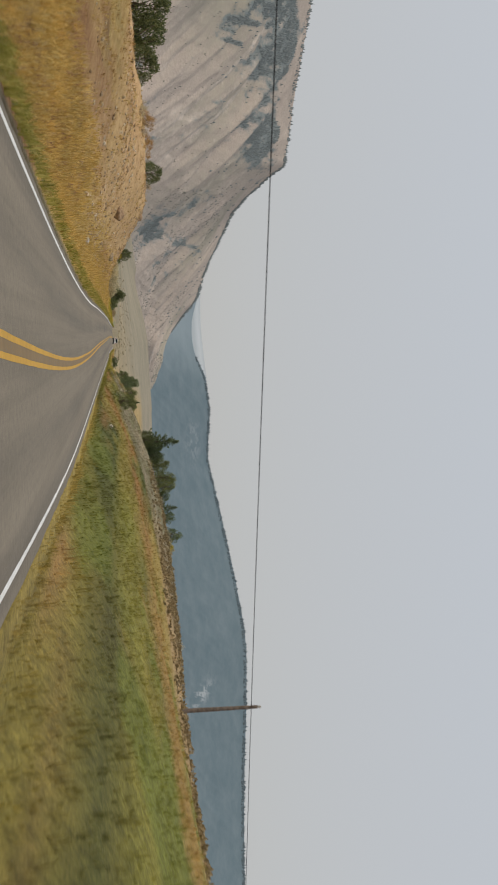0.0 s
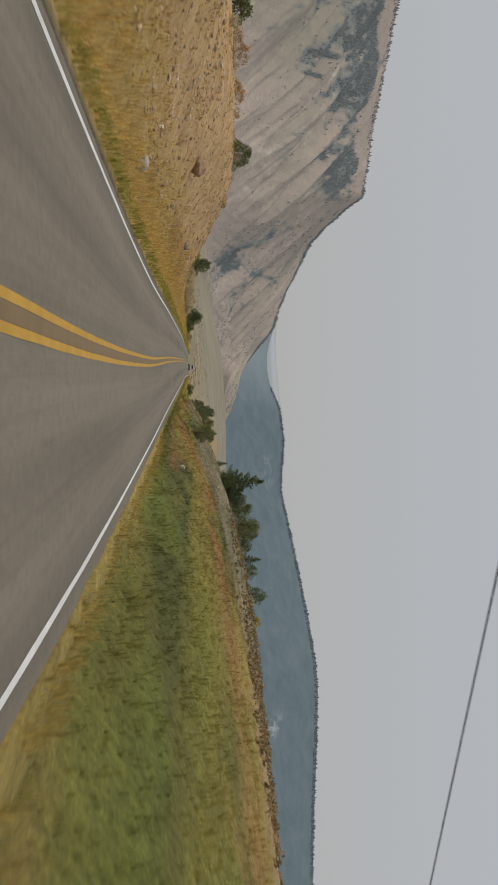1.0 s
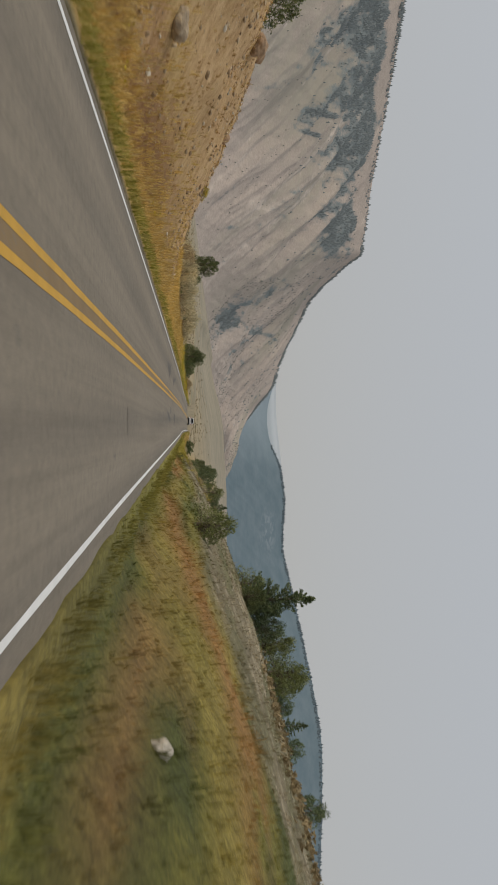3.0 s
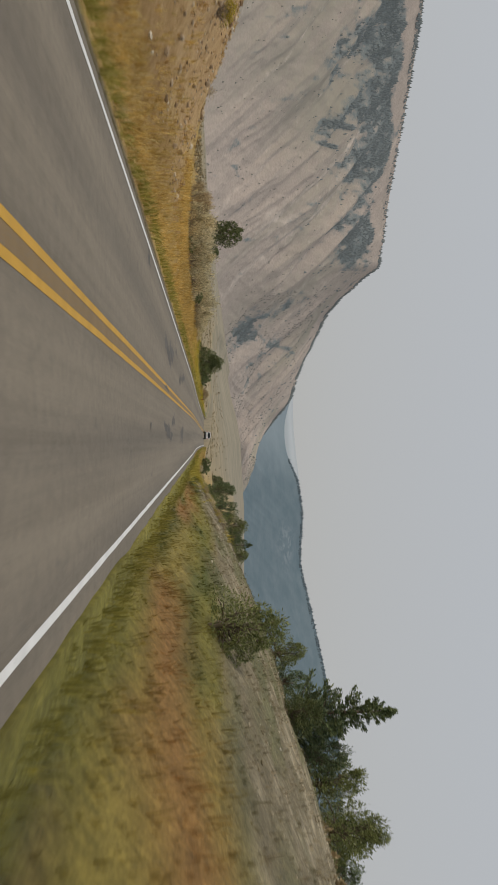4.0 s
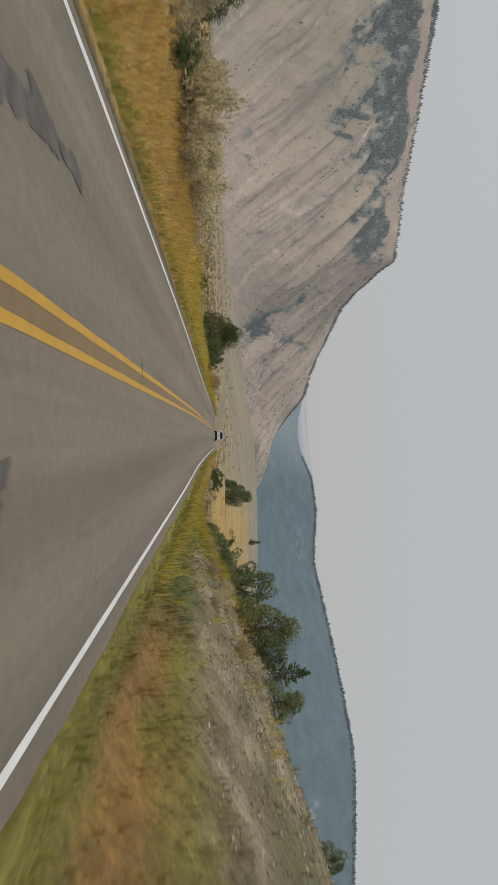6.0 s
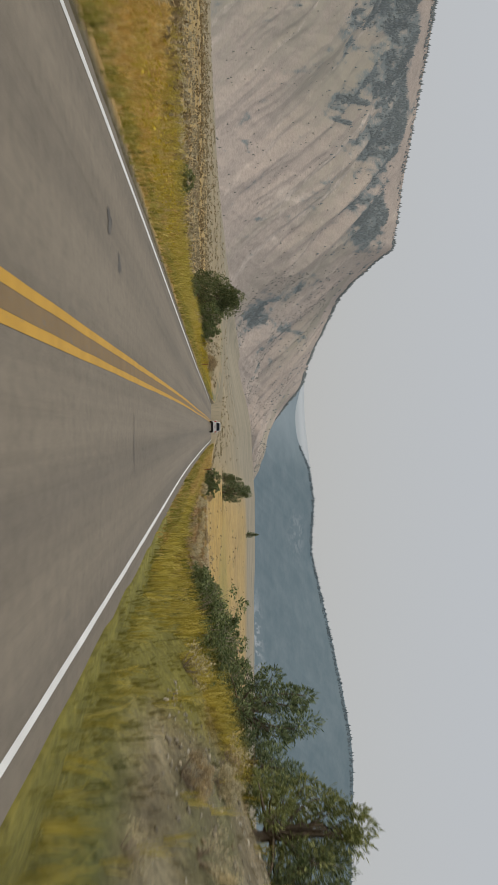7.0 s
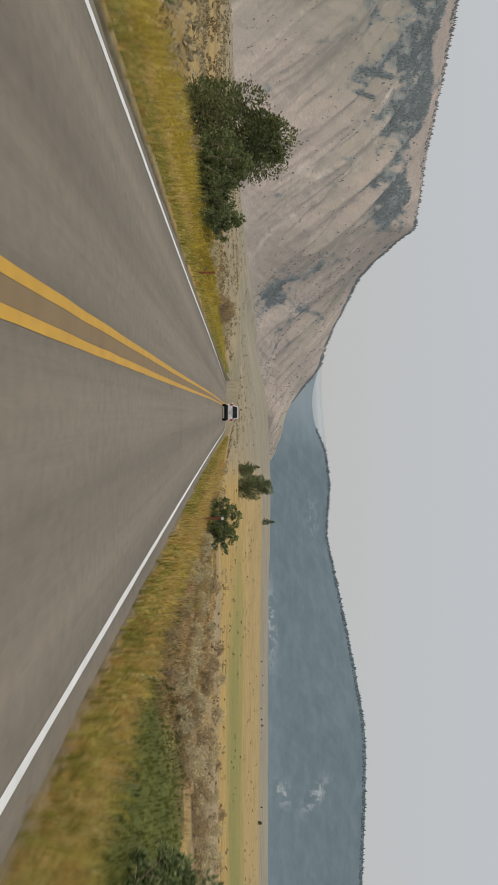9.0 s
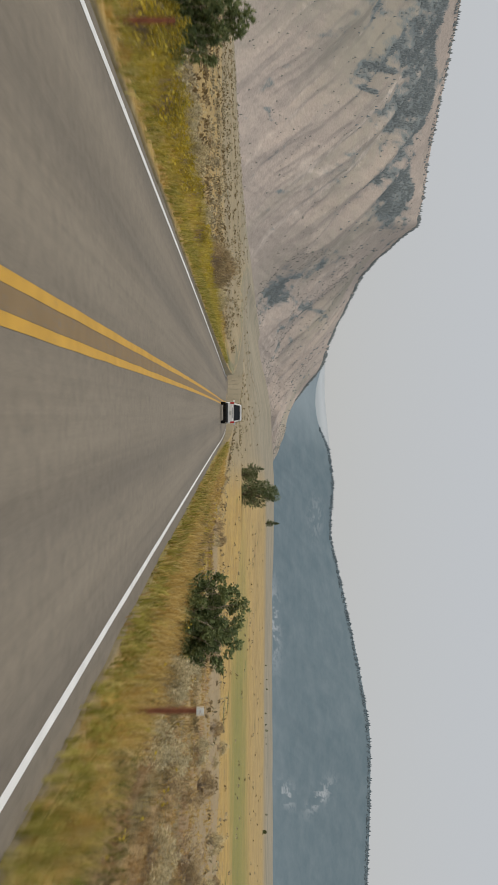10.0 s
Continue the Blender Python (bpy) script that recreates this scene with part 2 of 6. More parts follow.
BUSH_GREEN = make_leaf("bush_leaves", [(0.0, (0.085, 0.115, 0.05)), (0.5, (0.175, 0.215, 0.092)), (1.0, (0.31, 0.345, 0.155))], 0.75, 0.35)
LUSH_GRASS = make_leaf("lush_grass", [(0.0, (0.075, 0.09, 0.02)), (0.6, (0.13, 0.145, 0.032)), (1.0, (0.22, 0.215, 0.06))], 0.85, 0.3)
AMBER_GRASS = make_leaf("amber_grass", [(0.0, (0.48, 0.29, 0.075)), (0.5, (0.66, 0.445, 0.13)), (1.0, (0.82, 0.63, 0.25))], 0.9, 0.3)
LIME_GRASS = make_leaf("yellow_green_grass", [(0.0, (0.29, 0.235, 0.035)), (0.5, (0.49, 0.395, 0.07)), (1.0, (0.68, 0.56, 0.17))], 0.9, 0.3)
SAGE_MID = make_leaf("valley_sage_leaves", [(0.0, (0.23, 0.19, 0.125)), (0.5, (0.38, 0.325, 0.21)), (1.0, (0.55, 0.475, 0.32))], 0.9, 0.25)
SCRUB_DARK = make_leaf("dark_scrub_leaves", [(0.0, (0.17, 0.125, 0.065)), (0.6, (0.28, 0.21, 0.115)), (1.0, (0.42, 0.33, 0.19))], 0.9, 0.25)
SAGE_DIM = make_leaf("dry_sage_leaves", [(0.0, (0.25, 0.185, 0.11)), (0.5, (0.45, 0.345, 0.20)), (1.0, (0.64, 0.52, 0.32))], 0.9, 0.4)
SAGE = make_leaf("sage_leaves", [(0.0, (0.22, 0.185, 0.11)), (0.45, (0.62, 0.535, 0.335)), (1.0, (0.82, 0.725, 0.50))], 0.9, 0.42)
BLOSSOM = make_leaf("yellow_blossom", [(0.0, (0.40, 0.29, 0.03)), (1.0, (0.62, 0.48, 0.06))], 0.8, 0.2)
def make_sown():
    """Blades in the colour of the cover where they stand, each a little lighter or darker."""
    m, n, l, b = material("slope_grass_blades", 0.9)
    a = n.new("ShaderNodeAttribute")
    a.attribute_name = "cover"
    r = ramp(n, l, n.new("ShaderNodeNewGeometry").outputs["Random Per Island"], [(0.0, (0.72, 0.74, 0.76)), (0.6, (1.12, 1.10, 1.06)), (1.0, (1.65, 1.56, 1.45))])
    c = mixc(n, l, 1.0, a.outputs["Color"], r, "MULTIPLY")
    l.new(c, b.inputs["Base Color"])
    t = n.new("ShaderNodeBsdfTranslucent")
    l.new(c, t.inputs[0])
    mx = n.new("ShaderNodeMixShader")
    mx.inputs[0].default_value = 0.3
    l.new(b.outputs[0], mx.inputs[1])
    l.new(t.outputs[0], mx.inputs[2])
    l.new(mx.outputs[0], n["Material Output"].inputs[0])
    return m


SOWN = make_sown()
GOLD_GRASS = make_leaf("golden_grass", [(0.0, (0.34, 0.205, 0.055)), (0.35, (0.52, 0.345, 0.10)), (0.7, (0.60, 0.43, 0.15)), (1.0, (0.68, 0.54, 0.27))], 0.9, 0.3)
GREEN_GRASS = make_leaf("green_grass", [(0.0, (0.16, 0.155, 0.03)), (0.4, (0.30, 0.275, 0.055)), (0.75, (0.43, 0.37, 0.10)), (1.0, (0.55, 0.45, 0.17))], 0.9, 0.3)
RUST_GRASS = make_leaf("rusty_grass", [(0.0, (0.27, 0.145, 0.05)), (0.5, (0.43, 0.255, 0.095)), (1.0, (0.55, 0.38, 0.165))], 0.9, 0.3)


# ---- ground shape ----
KNOT_Y = np.array([-60, -30, 0, 30, 60, 90, 120, 150, 180, 210, 240, 270, 300, 330, 360, 400, 460, 560, 6000.0])
KNOT_X = np.array([-4.6, -1.61, 0.51, 1.93, 2.1, 1.63, 1.23, 0.88, 0.53, 0.2, 0.08, -0.02, -0.03, -0.01, -0.3, -2.0, -8.0, -30.0, -30.0])
KNOT_Z = np.array([0.4, 0.38, 0.28, 0.17, 0.05, 0.07, 0.11, 0.12, 0.11, -0.01, -0.05, -0.01, 0.01, 0.02, -0.1, -0.5, -1.0, -1.0, -1.0])


def smooth_curve(kx, kv, x):
    """Monotone-time Catmull-Rom through the knots."""
    x = np.asarray(x, float)
    d = np.gradient(kv, kx)
    i = np.clip(np.searchsorted(kx, x) - 1, 0, len(kx) - 2)
    h = kx[i + 1] - kx[i]
    u = np.clip((x - kx[i]) / h, 0, 1)
    return (kv[i] * (1 + 2 * u) * (1 - u) ** 2 + d[i] * h * u * (1 - u) ** 2
            + kv[i + 1] * u * u * (3 - 2 * u) + d[i + 1] * h * u * u * (u - 1))


def road_x(y):
    return smooth_curve(KNOT_Y, KNOT_X, y)


def road_z(y):
    return smooth_curve(KNOT_Y, KNOT_Z, y)


def sstep(a, b, x):
    u = np.clip((np.asarray(x, float) - a) / (b - a), 0, 1)
    return u * u * (3 - 2 * u)


def hash01(i, j):
    v = np.sin(i * 127.1 + j * 311.7) * 43758.5453
    return v - np.floor(v)


def vnoise(x, y):
    """Smooth value noise, -1 to 1."""
    x, y = np.asarray(x, float), np.asarray(y, float)
    i, j = np.floor(x), np.floor(y)
    u, v = x - i, y - j
    u, v = u * u * (3 - 2 * u), v * v * (3 - 2 * v)
    a = hash01(i, j) * (1 - u) + hash01(i + 1, j) * u
    b = hash01(i, j + 1) * (1 - u) + hash01(i + 1, j + 1) * u
    return 2 * (a * (1 - v) + b * v) - 1


def fractal(x, y, octaves=4):
    s, a = 0, 0.5
    for k in range(octaves):
        s = s + a * vnoise(x * 2 ** k + 17 * k, y * 2 ** k - 9 * k)
        a *= 0.5
    return s


BANK_Y = np.array([-60, 20, 45, 65, 85, 105, 120, 132, 150, 170, 200, 260, 420, 6000.0])
BANK_H = np.array([1.8, 1.85, 2.62, 3.17, 4.3, 4.7, 4.1, 2.2, 0.4, 0.7, 0.4, 0.2, 0.0, 0.0])
HILL_Y = np.array([-60, 10, 45, 85, 135, 185, 204, 222, 260, 6000.0])
HILL_H = np.array([0.72, 0.72, 0.74, 0.88, 1.02, 0.78, 0.34, 0.13, 0.08, 0.05])
RISE_B = np.array([-180, -40, -25, -20, -14, -9.5, -4.5, 0, 4, 10, 30, 60, 180.0])
RISE_K = np.array([0.0, 0.0, -0.006, -0.008, 0.002, 0.014, 0.030, 0.048, 0.053, 0.050, 0.047, 0.04, 0.0])


def ground_z(x, y):
    """Height of the open ground (the road's bed is cut into it)."""
    x, y = np.asarray(x, float), np.asarray(y, float)
    s = x - road_x(y)
    zr = road_z(y)
    dl, dr = np.maximum(0, -s - 3.8), np.maximum(0, s - 3.95)
    bank = smooth_curve(BANK_Y, BANK_H, y)
    clod = fractal(x * 0.75, y * 0.7, 3)
    left = -0.22 * sstep(0.1, 1.2, dl) * (1 - sstep(1.8, 4, dl)) + bank * sstep(1.2, 12.5, dl) * (1 - 0.9 * sstep(15.5, 28.5, dl)) + 0.34 * clod * sstep(3, 7, dl) * sstep(1.2, 3.0, bank) * (1 - sstep(16, 24, dl))
    hill = smooth_curve(HILL_Y, HILL_H, y)
    right = (-0.25 * sstep(0.2, 1.5, dr) * (1 - sstep(2, 4, dr)) + hill * 9.2 * (1 - np.exp(-np.maximum(0, dr - 1.5) / 12.0)) * (1 - 0.7 * sstep(45, 160, dr)))
    low = -0.9 * sstep(1.0, 7, dr) * sstep(205, 235, y) - 1.2 * np.exp(-((dr - 8) / 4.5) ** 2) * sstep(196, 212, y) * (1 - sstep(252, 264, y)) * sstep(0.3, 3, dr) - 1.1 * sstep(1.0, 8, dl) * sstep(190, 225, y)
    low = low + 2.1 * np.exp(-((x - 24) / 20) ** 2 - ((y - 478) / 42) ** 2)
    r = np.hypot(x, y)
    b = np.degrees(np.arctan2(x, np.maximum(y, 1)))
    k = np.interp(b, RISE_B, RISE_K)
    q = np.minimum(np.maximum(0, r - 260), 2340)
    far = 0.91 * k * q * q / (q + 380) * sstep(0, 60, y)
    rough = np.minimum(1, (dl + dr) / 6)
    bumps = rough * (0.16 * fractal(x * 0.35, y * 0.35, 3) + 0.5 * fractal(x * 0.06, y * 0.06, 3) * np.minimum(1, (dl + dr) / 25))
    bumps = bumps + sstep(250, 900, r) * 3.5 * fractal(x * 0.006, y * 0.006, 4)
    return zr + left + right + low + far + bumps


RUST_Y = np.array([-60, 30, 60, 80, 90, 96, 100, 104, 116, 136, 150, 172, 184, 192, 6000.0])
RUST_S = np.array([16.0, 16.0, 14.5, 12.0, 10.9, 10.4, 8.8, 7.6, 6.5, 5.9, 6.0, 6.0, 6.0, 6.0, 6.0])
STONE_S = np.array([21.0, 20.5, 19.0, 17.5, 14.6, 12.6, 11.6, 10.6, 8.6, 7.5, 7.6, 6.2, 6.8, 13.0, 16.0])


def cover(x, y):
    """Colour of the plants and soil on the right-hand slope: streaks of straw, olive, dark green and rust below stony ground."""
    x, y = np.asarray(x, float), np.asarray(y, float)
    s = x - road_x(y)
    streak = fractal(s / 2.3 + 4, y / 17, 3)
    wave = fractal(s / 1.1 - 8, y / 9 + 3, 3)
    spot = fractal(s / 0.55 + 31, y / 1.3, 3)

    def lay(c, colour, w):
        return c + (np.array(colour) - c) * np.clip(w, 0, 1)[..., None]

    c = np.zeros(s.shape + (3,)) + (0.215, 0.195, 0.045)
    c = lay(c, (0.33, 0.265, 0.066), 0.8 * sstep(0.02, 0.25, streak))
    c = lay(c, (0.105, 0.118, 0.034), sstep(0.05, 0.24, -streak + 0.3 * wave))
    c = lay(c, (0.26, 0.175, 0.062), 0.5 * sstep(0.16, 0.32, wave))
    c = lay(c, (0.085, 0.10, 0.032), 0.75 * np.exp(-((s - 7.9 - 0.5 * wave) / 1.0) ** 2) * (1 - sstep(52, 70, y + 12 * streak)))
    c = lay(c, (0.27, 0.258, 0.052), 0.75 * np.exp(-((s - 10.0 - wave) / 1.1) ** 2) * (1 - sstep(60, 80, y + 12 * streak)))
    c = lay(c, (0.39, 0.275, 0.085), 0.85 * sstep(12, 15, s + 2 * wave) * (1 - sstep(70, 90, y)))
    c = lay(c, (0.15, 0.165, 0.042), 0.6 * np.exp(-((s - 5.9) / 0.8) ** 2) * sstep(60, 75, y) * (1 - sstep(86, 92, y)))
    c = lay(c, (0.20, 0.225, 0.046), 0.8 * sstep(0.0, 0.22, fractal(s / 3.0 + 50, y / 12, 3)) * (1 - sstep(60, 80, y)))
    c = lay(c, (0.46, 0.26, 0.10), 0.8 * np.exp(-((s - 5.6) / 0.5) ** 2) * np.exp(-((y - 27) / 7) ** 2))
    # straw beside the asphalt, greener further on
    c = lay(c, (0.48, 0.36, 0.105), (1 - sstep(4.7, 5.5, s + 0.8 * wave + 0.4 * streak)) * (1 - 0.75 * sstep(66, 86, y)) * (1 - 0.5 * (1 - sstep(10, 22, y))))
    c = lay(c, (0.27, 0.245, 0.055), 0.8 * (1 - sstep(4.6, 5.6, s + wave)) * sstep(84, 98, y))
    gap = sstep(120, 125, y) * (1 - sstep(137, 142, y))
    c = lay(c, (0.38, 0.20, 0.072), (1 - 0.85 * gap) * (0.85 - 0.35 * (1 - sstep(55, 75, y))) * np.exp(-((s - smooth_curve(RUST_Y, RUST_S, y) - 0.7 * streak) / (1.35 - 0.72 * sstep(98, 112, y))) ** 2) * sstep(-0.5, -0.1, wave + 0.4 * streak) * (1 - sstep(158, 172, y)))
    c = lay(c, (0.36, 0.275, 0.082), 0.6 * gap * np.exp(-((s - 6.3 - 0.5 * wave) / 0.6) ** 2))
    c = lay(c, (0.095, 0.105, 0.034), 0.75 * gap * np.exp(-((s - 5.3 - 0.4 * wave) / 0.5) ** 2))
    c = lay(c, (0.34, 0.19, 0.075), 0.7 * np.exp(-((s - 6.4 - 0.3 * wave) / 0.5) ** 2) * sstep(76, 82, y) * (1 - sstep(90, 95, y)))
    stony = sstep(-0.7, 0.9, s - smooth_curve(RUST_Y, STONE_S, y) + 1.4 * streak + 0.9 * wave)
    rock = np.zeros(c.shape) + (0.235, 0.195, 0.120)
    rock = lay(rock, (0.36, 0.305, 0.205), sstep(0.05, 0.35, spot))
    rock = lay(rock, (0.165, 0.16, 0.075), sstep(-0.12, 0.18, wave) * (0.55 + 0.3 * sstep(105, 125, y)))
    rock = lay(rock, (0.47, 0.32, 0.155), (1 - sstep(70, 100, y)) * 0.85)
    c = c + (rock - c) * stony[..., None]
    # dry brown and straw mix beyond the wet hollow
    dry = np.zeros(c.shape) + (0.36, 0.245, 0.115)
    dry = lay(dry, (0.32, 0.205, 0.105), sstep(0.0, 0.25, streak))
    dry = lay(dry, (0.50, 0.38, 0.17), sstep(0.05, 0.3, wave))
    dry = lay(dry, (0.24, 0.19, 0.09), sstep(0.1, 0.3, -wave - 0.3 * streak))
    dry = lay(dry, (0.30, 0.25, 0.07), 0.8 * (1 - sstep(4.8, 6.2, s + wave)))
    c = c + (dry - c) * sstep(215, 240, y)[..., None]
    c = lay(c, (0.205, 0.215, 0.057), sstep(320, 330, y))
    return c * (1 + 0.30 * spot * (y < 320))[..., None] * (0.80 + 0.12 * sstep(8, 16, s) + 0.10 * sstep(100, 125, y))[..., None]


# ---- mesh helpers ----
def mesh_of(name, verts, faces, mat, smooth=False):
    me = bpy.data.meshes.new(name)
    verts = np.asarray(verts, np.float32)
    faces = np.asarray(faces, np.int32)
    k = faces.shape[1]
    me.vertices.add(len(verts))
    me.vertices.foreach_set("co", verts.ravel())
    me.loops.add(faces.size)
    me.loops.foreach_set("vertex_index", faces.ravel())
    me.polygons.add(len(faces))
    me.polygons.foreach_set("loop_start", np.arange(0, faces.size, k, dtype=np.int32))
    me.polygons.foreach_set("use_smooth", np.full(len(faces), smooth))
    me.update(calc_edges=True)
    me.materials.append(mat)
    return me


def grid_faces(nu, nv):
    a = np.arange(nu * nv).reshape(nu, nv)
    return np.stack([a[:-1, :-1], a[1:, :-1], a[1:, 1:], a[:-1, 1:]], -1).reshape(-1, 4)


def add_attr(me, name, values):
    a = me.attributes.new(name, "FLOAT", "POINT")
    a.data.foreach_set("value", np.asarray(values, np.float32).ravel())


def add_colour(me, name, rgb):
    a = me.attributes.new(name, "FLOAT_COLOR", "POINT")
    a.data.foreach_set("color", np.concatenate([rgb.reshape(-1, 3), np.ones((rgb.size // 3, 1))], 1).astype(np.float32).ravel())


def part(name, bm, mat, parent, label=""):
    me = bpy.data.meshes.new(name)
    bm.to_mesh(me)
    bm.free()
    me.materials.append(mat)
    ob = new(name, me)
    ob.parent = parent
    return tagged(ob, label)


def part_mesh(name, me, parent, label=""):
    ob = new(name, me)
    ob.parent = parent
    return tagged(ob, label)


# ---- ground, road ----
def build_ground():
    near = np.concatenate([np.arange(0, 3.61, 0.9), [3.68, 3.75, 3.93, 3.96], np.arange(4.3, 16, 0.45), np.arange(16, 40, 1.2)])
    far = 40 * (1.075 ** np.arange(0, 66))
    s = np.concatenate([near, far[far < 4700]])
    s = np.concatenate([-s[::-1], s[1:]])
    y = np.concatenate([-60 - 25 * (1.35 ** np.arange(14, 0, -1)), np.arange(-60, 340, 1.0), 340 * (1.02 ** np.arange(0, 135))])
    y = y[y < 4800]
    Y, S = np.meshgrid(y, s, indexing="ij")
    fade = 1 - sstep(600, 2500, Y)
    X = S + road_x(Y) * fade
    Z = ground_z(X, Y)
    bed = (S < 3.945) & (S > -3.70) & (Y < 480)
    Z = np.where(bed, road_z(Y) - 0.16, Z)
    me = mesh_of("ground", np.stack([X, Y, Z], -1).reshape(-1, 3), grid_faces(*Y.shape)[:, ::-1], GROUND, True)
    s_ = X - road_x(Y)
    dl, dr = -s_ - 4, s_ - 4
    n1 = fractal(X * 0.25, Y * 0.12, 4)
    bank = smooth_curve(BANK_Y, BANK_H, Y)
    soil = sstep(2.5, 6.5, dl + 2.5 * n1) * sstep(1.9, 3.3, bank + 0.6 * n1) * 0.9 * (1 - sstep(40, 70, dl))
    soil = np.maximum(soil, 0.8 * (1 - sstep(-0.05, 0.22, np.abs(s_ - 0.1) - 3.88 + 0.15 * n1)))
    hollow = sstep(1.2, 2.2, dr + 0.6 * n1) * (1 - sstep(13.5, 15.5, dr + 1.5 * n1)) * sstep(206, 216, Y) * (1 - sstep(253, 259, Y + 2 * n1))
    strip = sstep(34, 90, X + 0.12 * (Y - 500) + 20 * n1) * (1 - sstep(180, 260, X)) * sstep(405, 465, Y + 45 * n1) * (1 - sstep(520, 690, Y + 70 * n1))
    green = 0.3 * sstep(0.2, 1.0, dr) * (1 - sstep(3, 6, dr)) * sstep(182, 195, Y) * (1 - sstep(290, 320, Y)) + 0.55 * np.exp(-((dl - 0.7) / 0.8) ** 2) + 0.5 * sstep(0, 1, dl) * (1 - sstep(3, 6, dl)) * sstep(180, 200, Y)
    ditch = np.exp(-((Y - 455 - 1.25 * (-X - 70)) / 7) ** 2) * sstep(60, 90, -X) * (1 - sstep(150, 200, -X))
    lush = hollow + 0.25 * np.exp(-((dl - 0.6) / 0.6) ** 2) + 0.6 * ditch
    add_colour(me, "cover", cover(X, Y))
    add_attr(me, "covered", sstep(-0.35, -0.05, dr) * np.maximum((1 - sstep(26, 40, dr)) * (1 - sstep(193, 206, Y + 5 * n1)), 0.9 * sstep(250, 257, Y + 2 * n1) * (1 - sstep(300, 330, Y)) * (1 - sstep(9, 20, dr + 3 * n1))) + 0.75 * strip)
    add_attr(me, "lush", lush - 0.15 + 0.6 * (hollow > 0.5))
    R = np.hypot(X, Y)
    add_attr(me, "green", np.clip(green, 0, 1) - 0.12)
    side = sstep(2.5, 6.0, np.degrees(np.arctan2(X, np.maximum(Y - 237, 1))))
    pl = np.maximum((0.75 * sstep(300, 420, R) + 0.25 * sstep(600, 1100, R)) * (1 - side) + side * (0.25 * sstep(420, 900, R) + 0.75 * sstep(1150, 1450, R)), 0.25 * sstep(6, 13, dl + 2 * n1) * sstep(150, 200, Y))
    pl = np.maximum(pl, 0.35 * sstep(7, 10, dr + 2 * n1) * (1 - sstep(60, 80, dr)) * sstep(252, 258, Y) * (1 - sstep(328, 342, Y)))
    soil = np.maximum(soil, 0.75 * sstep(6, 9, dr + 2 * n1) * (1 - sstep(60, 80, dr)) * sstep(254, 260, Y + 2 * n1) * (1 - sstep(322, 342, Y + 6 * n1)) * (1 - hollow))
    add_attr(me, "ashen", np.maximum(1.0 * (np.abs(s_) < 4.3), 1.0 * (s_ > 3) * sstep(34, 60, Y) * (1 - 0.5 * sstep(240, 252, Y))))
    add_attr(me, "rusty", (1 - 0.6 * (s_ < 0) * sstep(95, 120, Y)) * (1 - 0.85 * sstep(195, 250, Y)) * (1 - 0.85 * (dr > 0) * (dr < 4) * sstep(34, 42, Y) * (1 - sstep(74, 84, Y))))
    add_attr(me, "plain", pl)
    add_attr(me, "soil", np.clip(soil, 0, 1))
    add_attr(me, "scrub", sstep(20, 60, R) * np.maximum(sstep(8, 16, dl) * sstep(120, 180, Y), sstep(240, 330, Y) * (1 - 0.55 * side)) * (1 - sstep(900, 2000, R)))
    tagged(new("ground", me), "rolling dry golden grassland with green and rusty patches", "ground", kind="structure")


def ribbon(name, y0, y1, s0, s1, lift, mat, step=1.0, thick=0.0, ragged=0.0):
    """A strip that follows the road from y0 to y1 between two offsets from its middle."""
    y = np.arange(y0, y1 + step / 2, step)
    x, z = road_x(y), road_z(y)
    j0 = ragged * fractal(y * 1.7, y * 0 + s0 * 3.1, 3)
    j1 = ragged * fractal(y * 1.7, y * 0 + s1 * 5.3, 3)
    top = [np.stack([x + s0 + j0, y, z + lift], -1), np.stack([x + s1 + j1, y, z + lift], -1)]
    if thick:
        low = [t - (0, 0, thick) for t in top]
        v = np.stack([low[0], top[0], top[1], low[1]], 1)
    else:
        v = np.stack(top, 1)
    return mesh_of(name, v.reshape(-1, 3), grid_faces(len(y), v.shape[1])[:, ::-1], mat)


